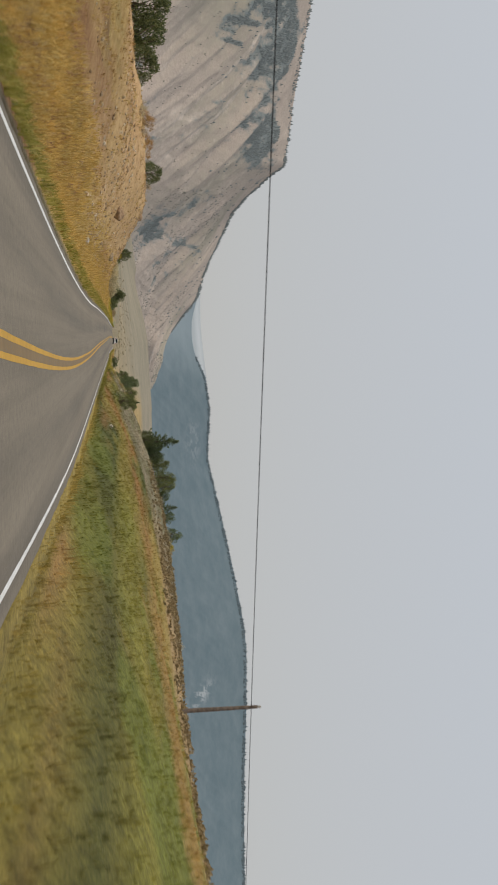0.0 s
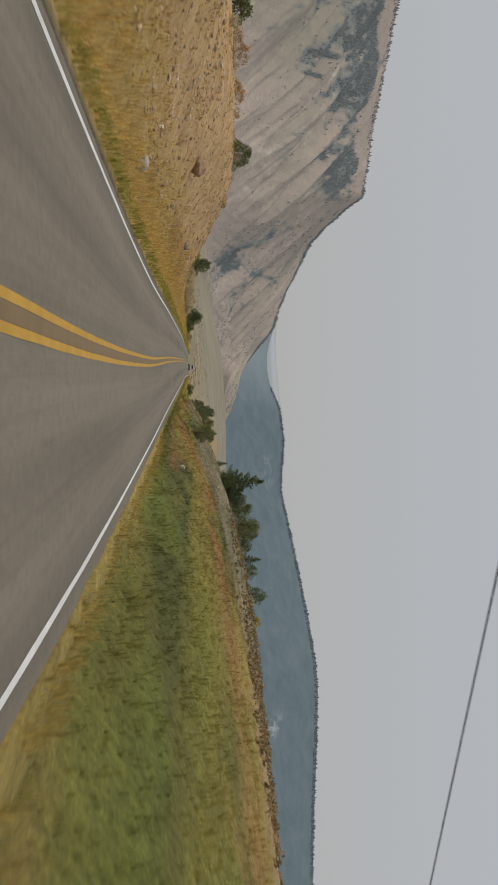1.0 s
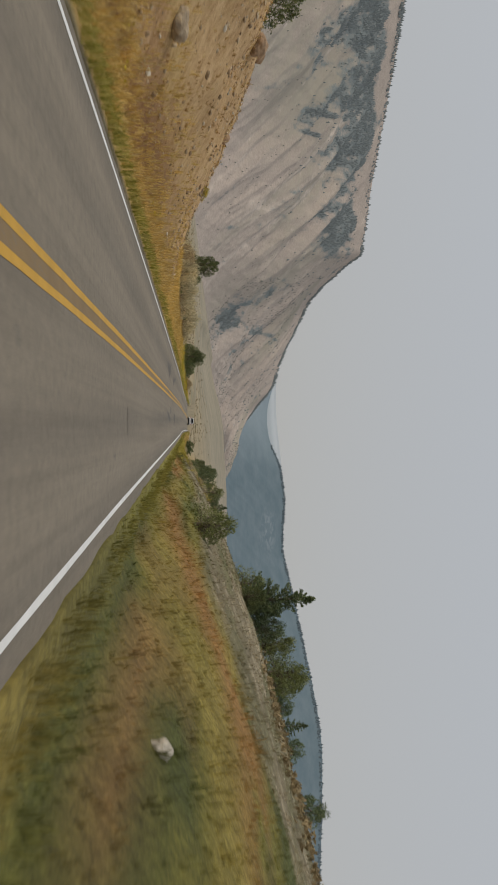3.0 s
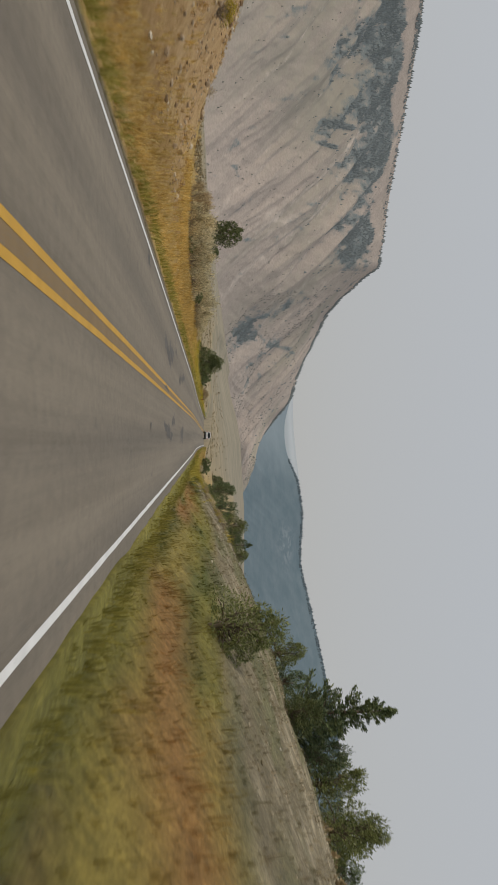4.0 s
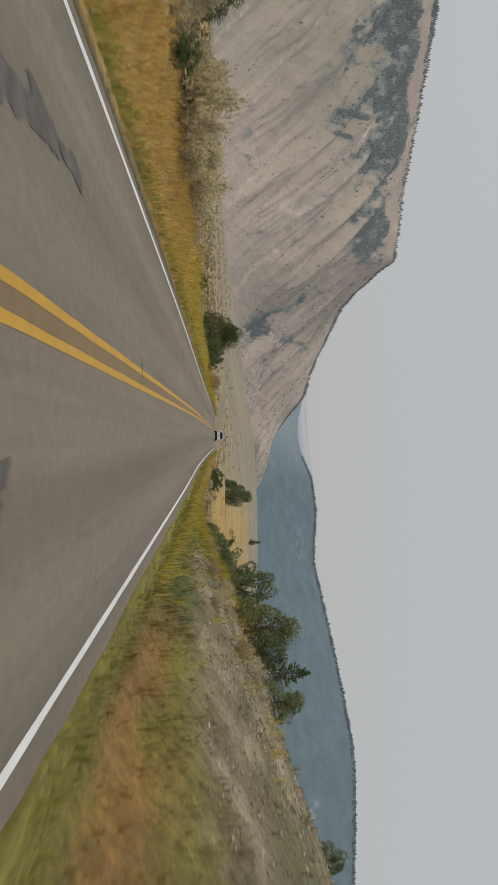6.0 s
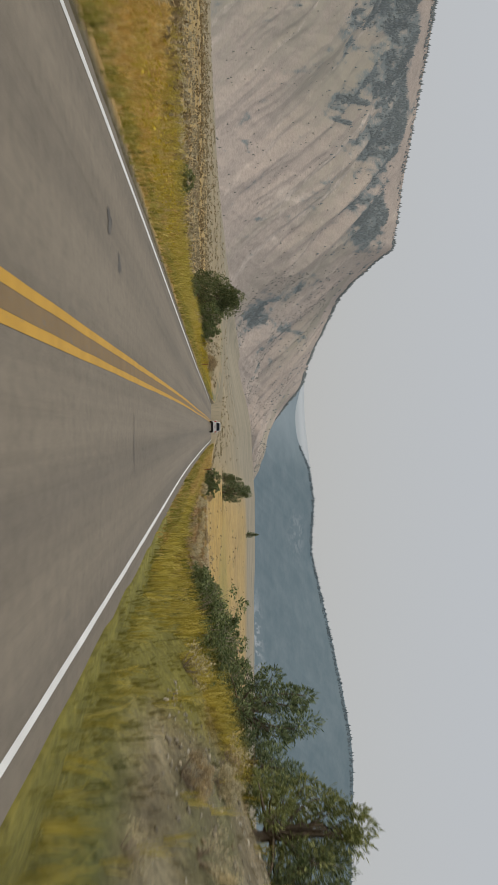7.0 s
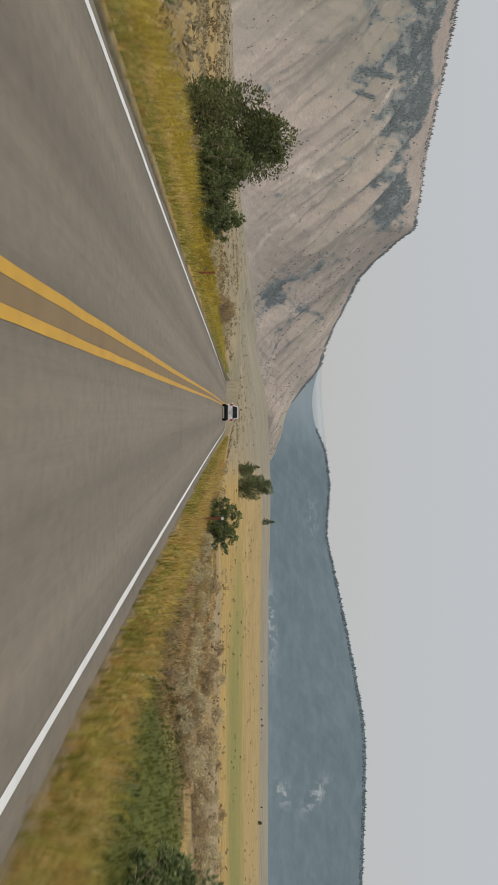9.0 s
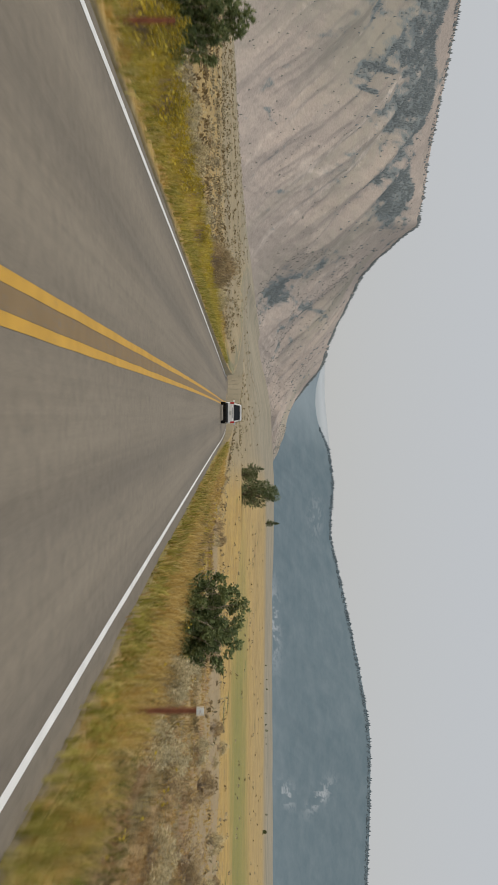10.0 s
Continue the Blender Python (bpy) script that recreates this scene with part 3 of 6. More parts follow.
def build_road():
    s = np.array([-3.73, -3.70, -3.3, -2.7, -2.3, -1.7, -1.2, -0.7, -0.3, 0, 0.3, 0.7, 1.2, 1.7, 2.3, 2.7, 3.3, 3.9, 3.93])
    y = np.arange(-50, 470, 1.0)
    Y, S = np.meshgrid(y, s, indexing="ij")
    edge = np.abs(S) > 3.5
    X = road_x(Y) + S + edge * np.sign(S) * 0.10 * fractal(Y * 0.9, S, 3) * ((S < -3.6) | (S > 3.8))
    Z = road_z(Y) + 0.0 - 0.02 * (S / 3.9) ** 2 - ((S > 3.92) | (S < -3.715)) * 0.17
    me = mesh_of("road", np.stack([X, Y, Z], -1).reshape(-1, 3), grid_faces(*Y.shape)[:, ::-1], ASPHALT, False)
    wheel = sum(np.exp(-((S - c) / 0.42) ** 2) for c in (-2.65, -0.95, 0.95, 2.65))
    add_attr(me, "polish", np.clip(wheel, 0, 1) * 0.5)
    drip = sum(np.exp(-((S - c) / 0.33) ** 2) for c in (-1.8, 1.8)) + np.exp(-((np.abs(S) - 3.25) / 0.22) ** 2)
    add_attr(me, "oil", np.clip(drip * (0.24 + 0.3 * fractal(S * 0.7, Y * 0.05, 3)), 0, 0.6))
    road = tagged(new("road", me), "worn two-lane grey asphalt highway", "road", kind="structure")
    for c in (-0.155, 0.155):
        part_mesh("centre_line", ribbon("centre_line", -50, 460, c - 0.055, c + 0.055, 0.004, YELLOW, 1.0, 0, 0.012), road, "worn yellow painted line")
    part_mesh("centre_grime", ribbon("centre_grime", -50, 460, -0.097, 0.097, 0.0025, GRIME, 1.0, 0, 0.01), road, "brown worn strip between the yellow lines")
    for c in (-3.47, 3.5):
        part_mesh("edge_line", ribbon("edge_line", -50, 460, c - 0.055, c + 0.055, -0.011, WHITE, 1.0, 0, 0.015), road, "worn white painted line")
    return road


build_ground()
ROAD = build_road()


# ---- mountains, in bearing and distance round the end of the drive ----
def ridge(name, label, bearings, skyline, crest_r, foot_r, foot_e, mat, relief, nb, nr, freq, gully):
    """Slope from a foot to a crest whose height over the eye is given in degrees along the bearings; the back falls away."""
    out = max(bearings[0], -28.0)
    b = np.concatenate([np.linspace(bearings[0], out, 40, endpoint=False) if out > bearings[0] else [], np.linspace(out, min(bearings[-1], 34.0), nb, endpoint=False), np.linspace(min(bearings[-1], 34.0), bearings[-1], 12)])
    b = np.unique(b)
    v = np.concatenate([np.linspace(0, 1, nr), 1 + np.linspace(0.06, 0.5, 6)])
    B, V = np.meshgrid(b, v, indexing="ij")
    kb = np.array(bearings, float)
    e = smooth_curve(kb, np.array(skyline, float), B)
    calm = np.mean([smooth_curve(kb, np.array(skyline, float), np.clip(B + k, kb[0], kb[-1])) for k in np.linspace(-3.2, 3.2, 9)], 0)
    e = calm + (e - calm) * sstep(0.62, 1.0, V)
    cr = smooth_curve(kb, np.array(crest_r, float), B)
    fr = smooth_curve(kb, np.array(foot_r, float), B)
    fe = smooth_curve(kb, np.array(foot_e, float), B)
    Rr = fr + (cr - fr) * V
    zf, zc = fr * np.tan(np.radians(fe)) - 12, cr * np.tan(np.radians(e))
    up = np.where(V <= 1, V ** 1.15, 1 - (V - 1) * 1.2)
    arc = np.radians(B) * cr
    rib = 1 - np.abs(vnoise((arc + gully * V * 900) * freq, V * 0.9)) * 2
    rib2 = 1 - np.abs(vnoise((arc + gully * V * 900) * freq * 3.1 + 40, V * 1.7)) * 2
    mask = np.sin(np.pi * np.clip(V, 0, 1)) ** 0.8
    bent = arc + gully * V * 900 + 45 * fractal(arc / 260, V * 3, 3)
    rib3 = 1 - np.abs(vnoise(bent * freq * 7.3 + 11, V * 3.0)) * 2
    rib4 = 1 - np.abs(vnoise(bent * freq * 17.0 + 71, V * 6.0)) * 2
    Z = zf + (zc - zf) * up + relief * mask * (rib * 0.42 + rib2 * 0.28 + rib3 * 0.12 + rib4 * 0.045 + 0.22 * fractal(bent * freq * 5, V * 3, 4))
    Z = Z + relief * 0.05 * fractal(arc * 0.03, V * 20, 3)
    X = 0.85 + Rr * np.sin(np.radians(B))
    Y = 237.6 + Rr * np.cos(np.radians(B))
    me = mesh_of(name, np.stack([X, Y, Z + 1.6], -1).reshape(-1, 3), grid_faces(*B.shape), mat, True)
    ob = tagged(new(name, me), label, "mountain", kind="structure")
    return ob, me, (B, V, X, Y, Z + 1.6), arc


LB = [-50, -40, -30, -23.6, -19.5, -15.1, -12.0, -11.2, -10.7, -9.7, -8.6, -6.9, -4.8, -2.5, -1.2, 0.0, 1.3, 3.2]
LE = [12.0, 12.6, 12.6, 12.2, 11.7, 11.1, 10.75, 10.6, 9.95, 8.85, 7.75, 6.8, 5.8, 4.95, 3.85, 3.0, 2.5, 1.2]
LC = [2500, 2600, 2750, 2900, 3050, 3200, 3310, 3350, 3380, 3460, 3550, 3650, 3700, 3700, 3680, 3620, 3550, 3500]
LF = [1500, 1500, 1550, 1650, 1700, 1800, 1920, 1955, 1990, 2060, 2150, 2300, 2500, 2800, 2950, 3050, 3200, 3300]
LFE = [-0.6, -0.6, -0.6, -0.5, -0.35, 0.05, 0.34, 0.41, 0.46, 0.57, 0.7, 0.9, 1.2, 1.6, 1.75, 1.8, 1.8, 1.0]
left_mt, left_me, LG, la = ridge("mountain", "bare tan eroded mountain with dark pine forest below its crest", LB, LE, LC, LF, LFE, MOUNTAIN, 66, 640, 170, 1 / 330, 0.62)
lb, lv = LG[0], LG[1]
fall = la + 0.62 * lv * 900 + 40 * fractal(la / 300, lv * 4, 3)


def vein(b0, v0, b1, v1, wide):
    """Closeness to a line up the slope, from bearing and height to bearing and height."""
    px, py, qx, qy = lb - b0, (lv - v0) * 7, b1 - b0, (v1 - v0) * 7
    t = np.clip((px * qx + py * qy) / (qx * qx + qy * qy), 0, 1)
    return np.exp(-(((px - t * qx) ** 2 + (py - t * qy) ** 2) / wide ** 2))


def streaks(shift, *widths):
    """Noise drawn out down the fall line: each width in metres, all equally long."""
    return sum(0.5 ** k * vnoise(fall / w + shift, lv * (1.3 + 0.4 * k) + shift) for k, w in enumerate(widths)) * 0.6


chute = 765 - 190 * lv
scree = 0.42 * streaks(3, 21, 11, 6) + 0.22 * streaks(8, 80, 34) + 0.20 * np.exp(-((fall + chute) / 75) ** 2) * sstep(0.1, 0.3, lv) * (1 - sstep(0.82, 0.92, lv))
scree = scree + 0.26 * np.exp(-((fall + 412) / 20) ** 2) * sstep(0.25, 0.4, lv) * (1 - sstep(0.80, 0.88, lv)) + 0.22 * np.exp(-((lv - 0.30) / 0.09) ** 2) * np.exp(-((lb + 13.5) / 3.6) ** 2) * sstep(-0.05, 0.2, fractal(la / 34, lv * 16, 3))
add_attr(left_me, "scree", np.clip(scree + 0.17, -1, 1))
turf = 0.55 * streaks(5, 190, 70, 25) + 0.30 * np.exp(-((fall + 520) / 70) ** 2) * sstep(0.3, 0.45, lv) + 0.25 * np.exp(-((lb + 22) / 3.2) ** 2) * np.exp(-((lv - 0.45) / 0.2) ** 2) + 0.22 * np.exp(-((fall + 300) / 60) ** 2) * sstep(0.25, 0.4, lv)
add_attr(left_me, "turf", np.clip(turf + 0.42, -1, 1.2) * (1 - sstep(0.86, 0.93, lv)))
ragged = 0.50 * fractal(fall / 40, lv * 5, 3) + 0.50 * fractal(la / 15, lv * 30, 3)
belt = sstep(0.60, 0.74, lv + 0.05 * np.sin(lb * 1.7)) * (1 - sstep(0.87, 0.93, lv + 0.05 * fractal(la / 60, lv * 3, 2))) * (1 - sstep(-13.0, -10.6, lb))
woods = 0.54 * belt + 0.12 * (lb < -11) * sstep(0.35, 0.6, lv) * (1 - sstep(0.9, 0.95, lv)) + 0.42 * vein(-7.2, 0.14, -5.7, 0.72, 0.42) + 0.40 * vein(-7.4, 0.16, -9.4, 0.60, 0.36) + 0.30 * vein(-8.6, 0.20, -4.2, 0.26, 0.55) + 0.36 * vein(-21.2, 0.62, -19.6, 0.50, 0.5) + 0.30 * vein(-24.5, 0.5, -22.8, 0.62, 0.7) + 0.22 * vein(-12.0, 0.74, -10.2, 0.92, 0.5) + 0.7 * vein(-17.9, 0.14, -17.2, 0.16, 0.13) + 0.7 * vein(-19.0, 0.49, -18.8, 0.53, 0.16) + 0.6 * vein(-20.3, 0.50, -19.9, 0.62, 0.16)
woods = np.where(lv < 0.97, woods + ragged, 0)
add_attr(left_me, "forest", np.clip(woods + 0.12, -1, 1.2))

RB = [-8, -3, -1.1, 0.7, 2.2, 4.2, 8.0, 9.8, 12.8, 16.1, 19.4, 22.5, 27.2, 33, 42, 60]
RE = [5.6, 5.15, 4.74, 4.90, 5.5, 5.8, 5.7, 6.1, 6.7, 7.3, 7.7, 7.6, 7.2, 6.8, 6.6, 6.0]
far_ridge, far_me, FG, fa = ridge("far_ridge", "long forested ridge with smoke haze painted in as blue", RB, RE, [4400] * 16, [3500] * 16, [1.6] * 16, FAR_BLUE, 8, 620, 60, 1 / 420, -0.5)
fb, fv = FG[0], FG[1]
crisp = sstep(-0.03, 0.05, fractal(fa / 26, fv * 22, 4))
bare = 1.3 * crisp * (np.exp(-((fb - 22.7 - 3 * (fv - 0.25)) / 0.55) ** 2) * np.exp(-((fv - 0.24) / 0.07) ** 2) + np.exp(-((fb - 22.9 + 6 * (fv - 0.52)) / 0.5) ** 2) * np.exp(-((fv - 0.54) / 0.10) ** 2))
bare = bare + 1.2 * crisp * np.exp(-((fb - 12.8) / 2.2) ** 2) * np.exp(-((fv - 0.15) / 0.06) ** 2) + 0.45 * crisp * np.exp(-((fb - 6.5) / 1.2) ** 2) * np.exp(-((fv - 0.75) / 0.1) ** 2)
add_attr(far_me, "bare", np.clip(bare, 0, 1))
# painted haze: thickest at the left end, slight along the foot
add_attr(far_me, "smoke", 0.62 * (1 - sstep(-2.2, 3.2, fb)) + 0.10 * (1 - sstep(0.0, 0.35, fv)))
pale_ridge, pale_me, PG, _ = ridge("pale_ridge", "pale distant ridge with thick smoke haze painted into its colour", [-12, -8, -5, -2.6, -1.0, 0.4, 2.2, 5, 10], [5.6, 5.4, 5.3, 5.28, 5.3, 5.42, 5.6, 5.5, 5.0], [4640] * 9, [4450] * 9, [1.6] * 9, FAR_PALE, 6, 60, 10, 1 / 400, 0)


def pines(name, label, G, mat, count, size, pick, seed):
    """Small spires scattered over a slope, joined; too many to count."""
    rng = np.random.default_rng(seed)
    B, V, X, Y, Z = G
    pts = []
    nb, nv = B.shape
    while len(pts) < count:
        i, j = rng.integers(0, nb - 1), rng.integers(0, nv - 1)
        if rng.random() < pick(B[i, j], V[i, j], X[i, j], Y[i, j]):
            u, w = rng.random(2)
            q = [(1 - u) * (1 - w) * A[i, j] + u * (1 - w) * A[i + 1, j] + (1 - u) * w * A[i, j + 1] + u * w * A[i + 1, j + 1] for A in (X, Y, Z)]
            pts.append(q)
    P = np.array(pts)
    n = len(P)
    h = size * rng.uniform(0.45, 1.25, n)
    w = h * rng.uniform(0.26, 0.52, n)
    ang = rng.uniform(0, 6.28, n)
    verts = [P + np.stack([0 * h, 0 * h, h], -1)]
    for k in range(5):
        verts.append(P + np.stack([w * np.cos(ang + k * 1.2566), w * np.sin(ang + k * 1.2566), -0.12 * h], -1))
    v = np.stack(verts, 1).reshape(-1, 3)
    base = np.arange(n)[:, None] * 6
    f = np.concatenate([base + np.array([[0, 1 + k, 1 + (k + 1) % 5]]) for k in range(5)], 0)
    return tagged(new(name, mesh_of(name, v, f, mat)), label, "trees", kind="stuff")


def pick_of(G, field):
    """Look up a field on the slope's grid by index, for scattering."""
    return {(round(float(b), 4), round(float(v), 4)): f for b, v, f in zip(G[0].ravel(), G[1].ravel(), field.ravel())}


WOODED = pick_of(LG, woods)
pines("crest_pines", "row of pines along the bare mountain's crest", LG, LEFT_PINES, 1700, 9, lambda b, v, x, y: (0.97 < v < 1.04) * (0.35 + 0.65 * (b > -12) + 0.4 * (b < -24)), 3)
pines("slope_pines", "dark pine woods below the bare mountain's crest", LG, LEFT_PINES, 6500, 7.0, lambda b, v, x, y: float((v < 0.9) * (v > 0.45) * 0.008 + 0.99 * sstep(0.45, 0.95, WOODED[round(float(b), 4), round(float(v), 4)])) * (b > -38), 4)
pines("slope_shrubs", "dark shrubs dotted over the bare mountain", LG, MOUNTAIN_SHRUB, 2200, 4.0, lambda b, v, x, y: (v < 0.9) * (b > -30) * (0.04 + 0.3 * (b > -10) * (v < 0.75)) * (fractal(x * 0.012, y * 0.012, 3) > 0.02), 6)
pines("ridge_pines", "row of pines painted haze-blue along the far ridge's crest", FG, FAR_TREES, 2000, 10, lambda b, v, x, y: (0.96 < v < 1.04) * (b > 1.0), 5)


# ---- plants ----
def quads(centres, size, rng, up=0.0, aspect=0.55, out=None):
    """Small leaf-shaped quads, one for each centre; up bends them towards the sky."""
    n = len(centres)
    a = rng.normal(size=(n, 3))
    if out is not None:
        a = a * 0.75 + out
    a[:, 2] += up
    a /= np.linalg.norm(a, axis=1, keepdims=True)
    b = np.cross(a, rng.normal(size=(n, 3)))
    b /= np.linalg.norm(b, axis=1, keepdims=True) + 1e-9
    s = (size * rng.uniform(0.6, 1.35, n))[:, None]
    v = np.stack([centres - a * s, centres + b * s * aspect + a * s * 0.1, centres + a * s, centres - b * s * aspect + a * s * 0.1], 1)
    f = np.arange(n * 4).reshape(n, 4)
    return v.reshape(-1, 3), f


def tubes(lines, sides=5):
    """Tapered limbs: each line is a list of (x, y, z, radius)."""
    vs, fs, k = [], [], 0
    for line in lines:
        p = np.array(line, float)
        d = np.gradient(p[:, :3], axis=0)
        d /= np.linalg.norm(d, axis=1, keepdims=True) + 1e-9
        ref = np.where(np.abs(d[:, 2:3]) > 0.9, [[1.0, 0, 0]], [[0, 0, 1.0]])
        u = np.cross(d, ref)
        u /= np.linalg.norm(u, axis=1, keepdims=True) + 1e-9
        w = np.cross(d, u)
        for i in range(len(p)):
            for j in range(sides):
                t = 2 * math.pi * j / sides
                vs.append(p[i, :3] + p[i, 3] * (u[i] * math.cos(t) + w[i] * math.sin(t)))
        for i in range(len(p) - 1):
            for j in range(sides):
                a, b = k + i * sides + j, k + i * sides + (j + 1) % sides
                fs.append((a, b, b + sides, a + sides))
        k += len(p) * sides
    return np.array(vs), np.array(fs)


def limb(rng, start, end, r0, r1, bend=0.15, n=6):
    s, e = np.array(start, float), np.array(end, float)
    length = np.linalg.norm(e - s)
    off = rng.normal(size=3) * bend * length
    return [(*(s + (e - s) * t + off * math.sin(math.pi * t) * 0.6 + rng.normal(size=3) * 0.01 * length), r0 + (r1 - r0) * t) for t in np.linspace(0, 1, n)]


def plant(name, label, category, trunk_lines, crown, leaf_mat, wood_mat, extra=()):
    base = new(name)
    tagged(base, label, category)
    v, f = tubes(trunk_lines[:1])
    part_mesh("trunk", mesh_of("trunk", v, f, wood_mat, True), base)
    v, f = tubes(trunk_lines[1:], 3)
    tagged(part_mesh("branchwork", mesh_of("branchwork", v, f, wood_mat, True), base), kind="stuff")
    part_mesh("crown", mesh_of("crown", *crown, leaf_mat), base)
    for pname, geo, mat in extra:
        part_mesh(pname, mesh_of(pname, *geo, mat), base)
    return base


def juniper(seed, height=4.0, width=4.6, leaves=9000, leaf=0.085, lobes=26, mat=None, label="dense dark green juniper with a rounded uneven crown", slim=0.5, spike=0.9, skirt=1.0):
    """Round bushy evergreen: many overlapping foliage lobes over a branching trunk."""
    rng = np.random.default_rng(seed)
    lines = [limb(rng, (0, 0, -0.2), (0.1 * width * rng.normal() * 0.3, 0, height * 0.55), 0.05 * height, 0.02 * height)]
    cs, ns = [], []
    per = leaves // lobes
    for k in range(lobes):
        th = k * 2.399 + rng.normal() * 0.5
        hz = 0.04 + 0.84 * ((k + rng.random()) / lobes) ** 1.15
        rad = 0.5 * width * (1 - hz ** 1.7) ** 0.8 * rng.uniform(0.40, 0.98) * (skirt + (1 - skirt) * min(1, hz / 0.35))
        c = np.array([rad * math.cos(th), rad * math.sin(th), hz * height])
        r = np.array([1, 1, 1.15]) * rng.uniform(0.10, 0.22) * width * (1.15 - 0.5 * hz) * rng.uniform(0.8, 1.15, 3)
        d = rng.normal(size=(per, 3))
        d /= np.linalg.norm(d, axis=1, keepdims=True)
        lump = (0.74 + 0.34 * np.abs(np.sin(d[:, 0] * 5 + k) * np.cos(d[:, 1] * 6 - k) + 0.4 * np.sin(d[:, 2] * 9))) * rng.uniform(0.72, 1.06, per)
        q = c + d * r * lump[:, None]
        q[:, 2] = np.maximum(q[:, 2], 0.04 + 0.1 * rng.random(per))
        cs.append(q)
        ns.append(d)
        lines.append(limb(rng, (0, 0, height * 0.12 * rng.uniform(0.5, 2)), c, 0.018 * height, 0.006 * height))
    crown = quads(np.concatenate(cs), leaf, rng, 0.35, slim, np.concatenate(ns) * spike)
    return plant("juniper", label, "tree", lines, crown, mat or JUNIPER, BARK)


def fir(seed, height=6.0, width=3.4, sprays=120, label="pointed dark green fir with drooping tiered branches", mat=None, blunt=0.8, needle=0.021):
    """Conifer: straight stem and tiers of branches carrying flat needle sprays."""
    rng = np.random.default_rng(seed)
    lines = [[(0, 0, -0.2, 0.028 * height), (0.02, 0.01, height * 0.5, 0.016 * height), (0, 0, height * 0.97, 0.003 * height)]]
    cs, dirs = [], []
    for k in range(sprays):
        t = (k + rng.random()) / sprays
        z = height * (0.06 + 0.90 * t)
        length = 0.5 * width * (1 - t) ** blunt * rng.uniform(0.35, 1.2) + 0.05 * height * 0.3
        th = k * 2.399 + rng.normal() * 0.3
        tip = np.array([length * math.cos(th), length * math.sin(th), z + length * rng.uniform(0.05, 0.5)])
        line = limb(rng, (0, 0, z), tip, 0.006 * height * (1 - t) + 0.006, 0.004, 0.08, 4)
        lines.append(line)
        n = int(16 + 46 * length)
        u = rng.uniform(0.12, 1.04, n) ** 0.75
        side = rng.normal(size=n) * 0.16 * length * (1.15 - u)
        perp = np.array([-math.sin(th), math.cos(th), 0])
        q = np.array([0, 0, z]) + (tip - [0, 0, z]) * u[:, None] + perp * side[:, None]
        q[:, 2] += rng.normal(size=n) * 0.035 * height * 0.35 - np.abs(side) * 0.2
        cs.append(q)
        dirs.append(np.tile((tip - [0, 0, z]) / (length + 1e-6), (n, 1)) + perp * (np.sign(side) * 0.8)[:, None])
    top = np.zeros((60, 3))
    top[:, 2] = height * rng.uniform(0.90, 1.0, 60)
    top[:, :2] = rng.normal(size=(60, 2)) * 0.012 * height
    cs.append(top)
    dirs.append(np.tile((0, 0, 1.0), (60, 1)) + rng.normal(size=(60, 3)) * 0.5)
    crown = quads(np.concatenate(cs), needle * height, rng, 0.1, 0.28, np.concatenate(dirs) * 2.0)
    return plant("fir_tree", label, "tree", lines, crown, mat or PINE, BARK)


def shrub(seed, height=2.4, width=2.8, leaves=9000, leaf=0.055, mat=None, bare=0.0, label="dense leafy green shrub"):
    """Rounded leafy shrub: branching stems that each carry several tight leaf clumps."""
    rng = np.random.default_rng(seed)
    lines, cs, dirs = [], [], []
    stems, clump_n = 26, 4
    per = leaves // (stems * clump_n)
    for k in range(stems):
        th = k * 2.399 + rng.normal() * 0.3
        lean = ((k + 0.5) / stems) ** 0.6
        tip = np.array([0.46 * width * lean * math.cos(th), 0.46 * width * lean * math.sin(th), height * (1.0 - 0.62 * lean ** 2.2) * rng.uniform(0.78, 1.0)])
        root = np.array([rng.normal() * 0.05 * width, rng.normal() * 0.05 * width, -0.1])
        ln = limb(rng, root, tip * 1.03, 0.024, 0.006, 0.10, 6)
        lines.append(ln)
        dead = rng.random() < bare
        p = np.array(ln)[:, :3]
        for j in range(clump_n):
            u = rng.uniform(0.30, 1.0) * (len(p) - 1)
            i = min(int(u), len(p) - 2)
            c = p[i] + (p[i + 1] - p[i]) * (u - i) + rng.normal(size=3) * 0.07 * width
            c[2] = max(c[2], 0.12)
            lines.append(limb(rng, p[i], c + rng.normal(size=3) * 0.03 * width, 0.010, 0.003, 0.15, 4))
            if dead:
                continue
            d = rng.normal(size=(per, 3))
            d /= np.linalg.norm(d, axis=1, keepdims=True)
            cs.append(c + d * (rng.uniform(0.05, 0.105) * width * rng.uniform(0.45, 1.05, per))[:, None] * (1, 1, 0.85))
            dirs.append(d + (0, 0, 0.3))
    c = np.concatenate(cs)
    c[:, 2] = np.maximum(c[:, 2], 0.03 + 0.05 * rng.random(len(c)))
    return plant("leafy_bush", label, "bush", lines, quads(c, leaf, rng, 0.3, 0.5, np.concatenate(dirs)), mat or BROADLEAF, DRY_WOOD)


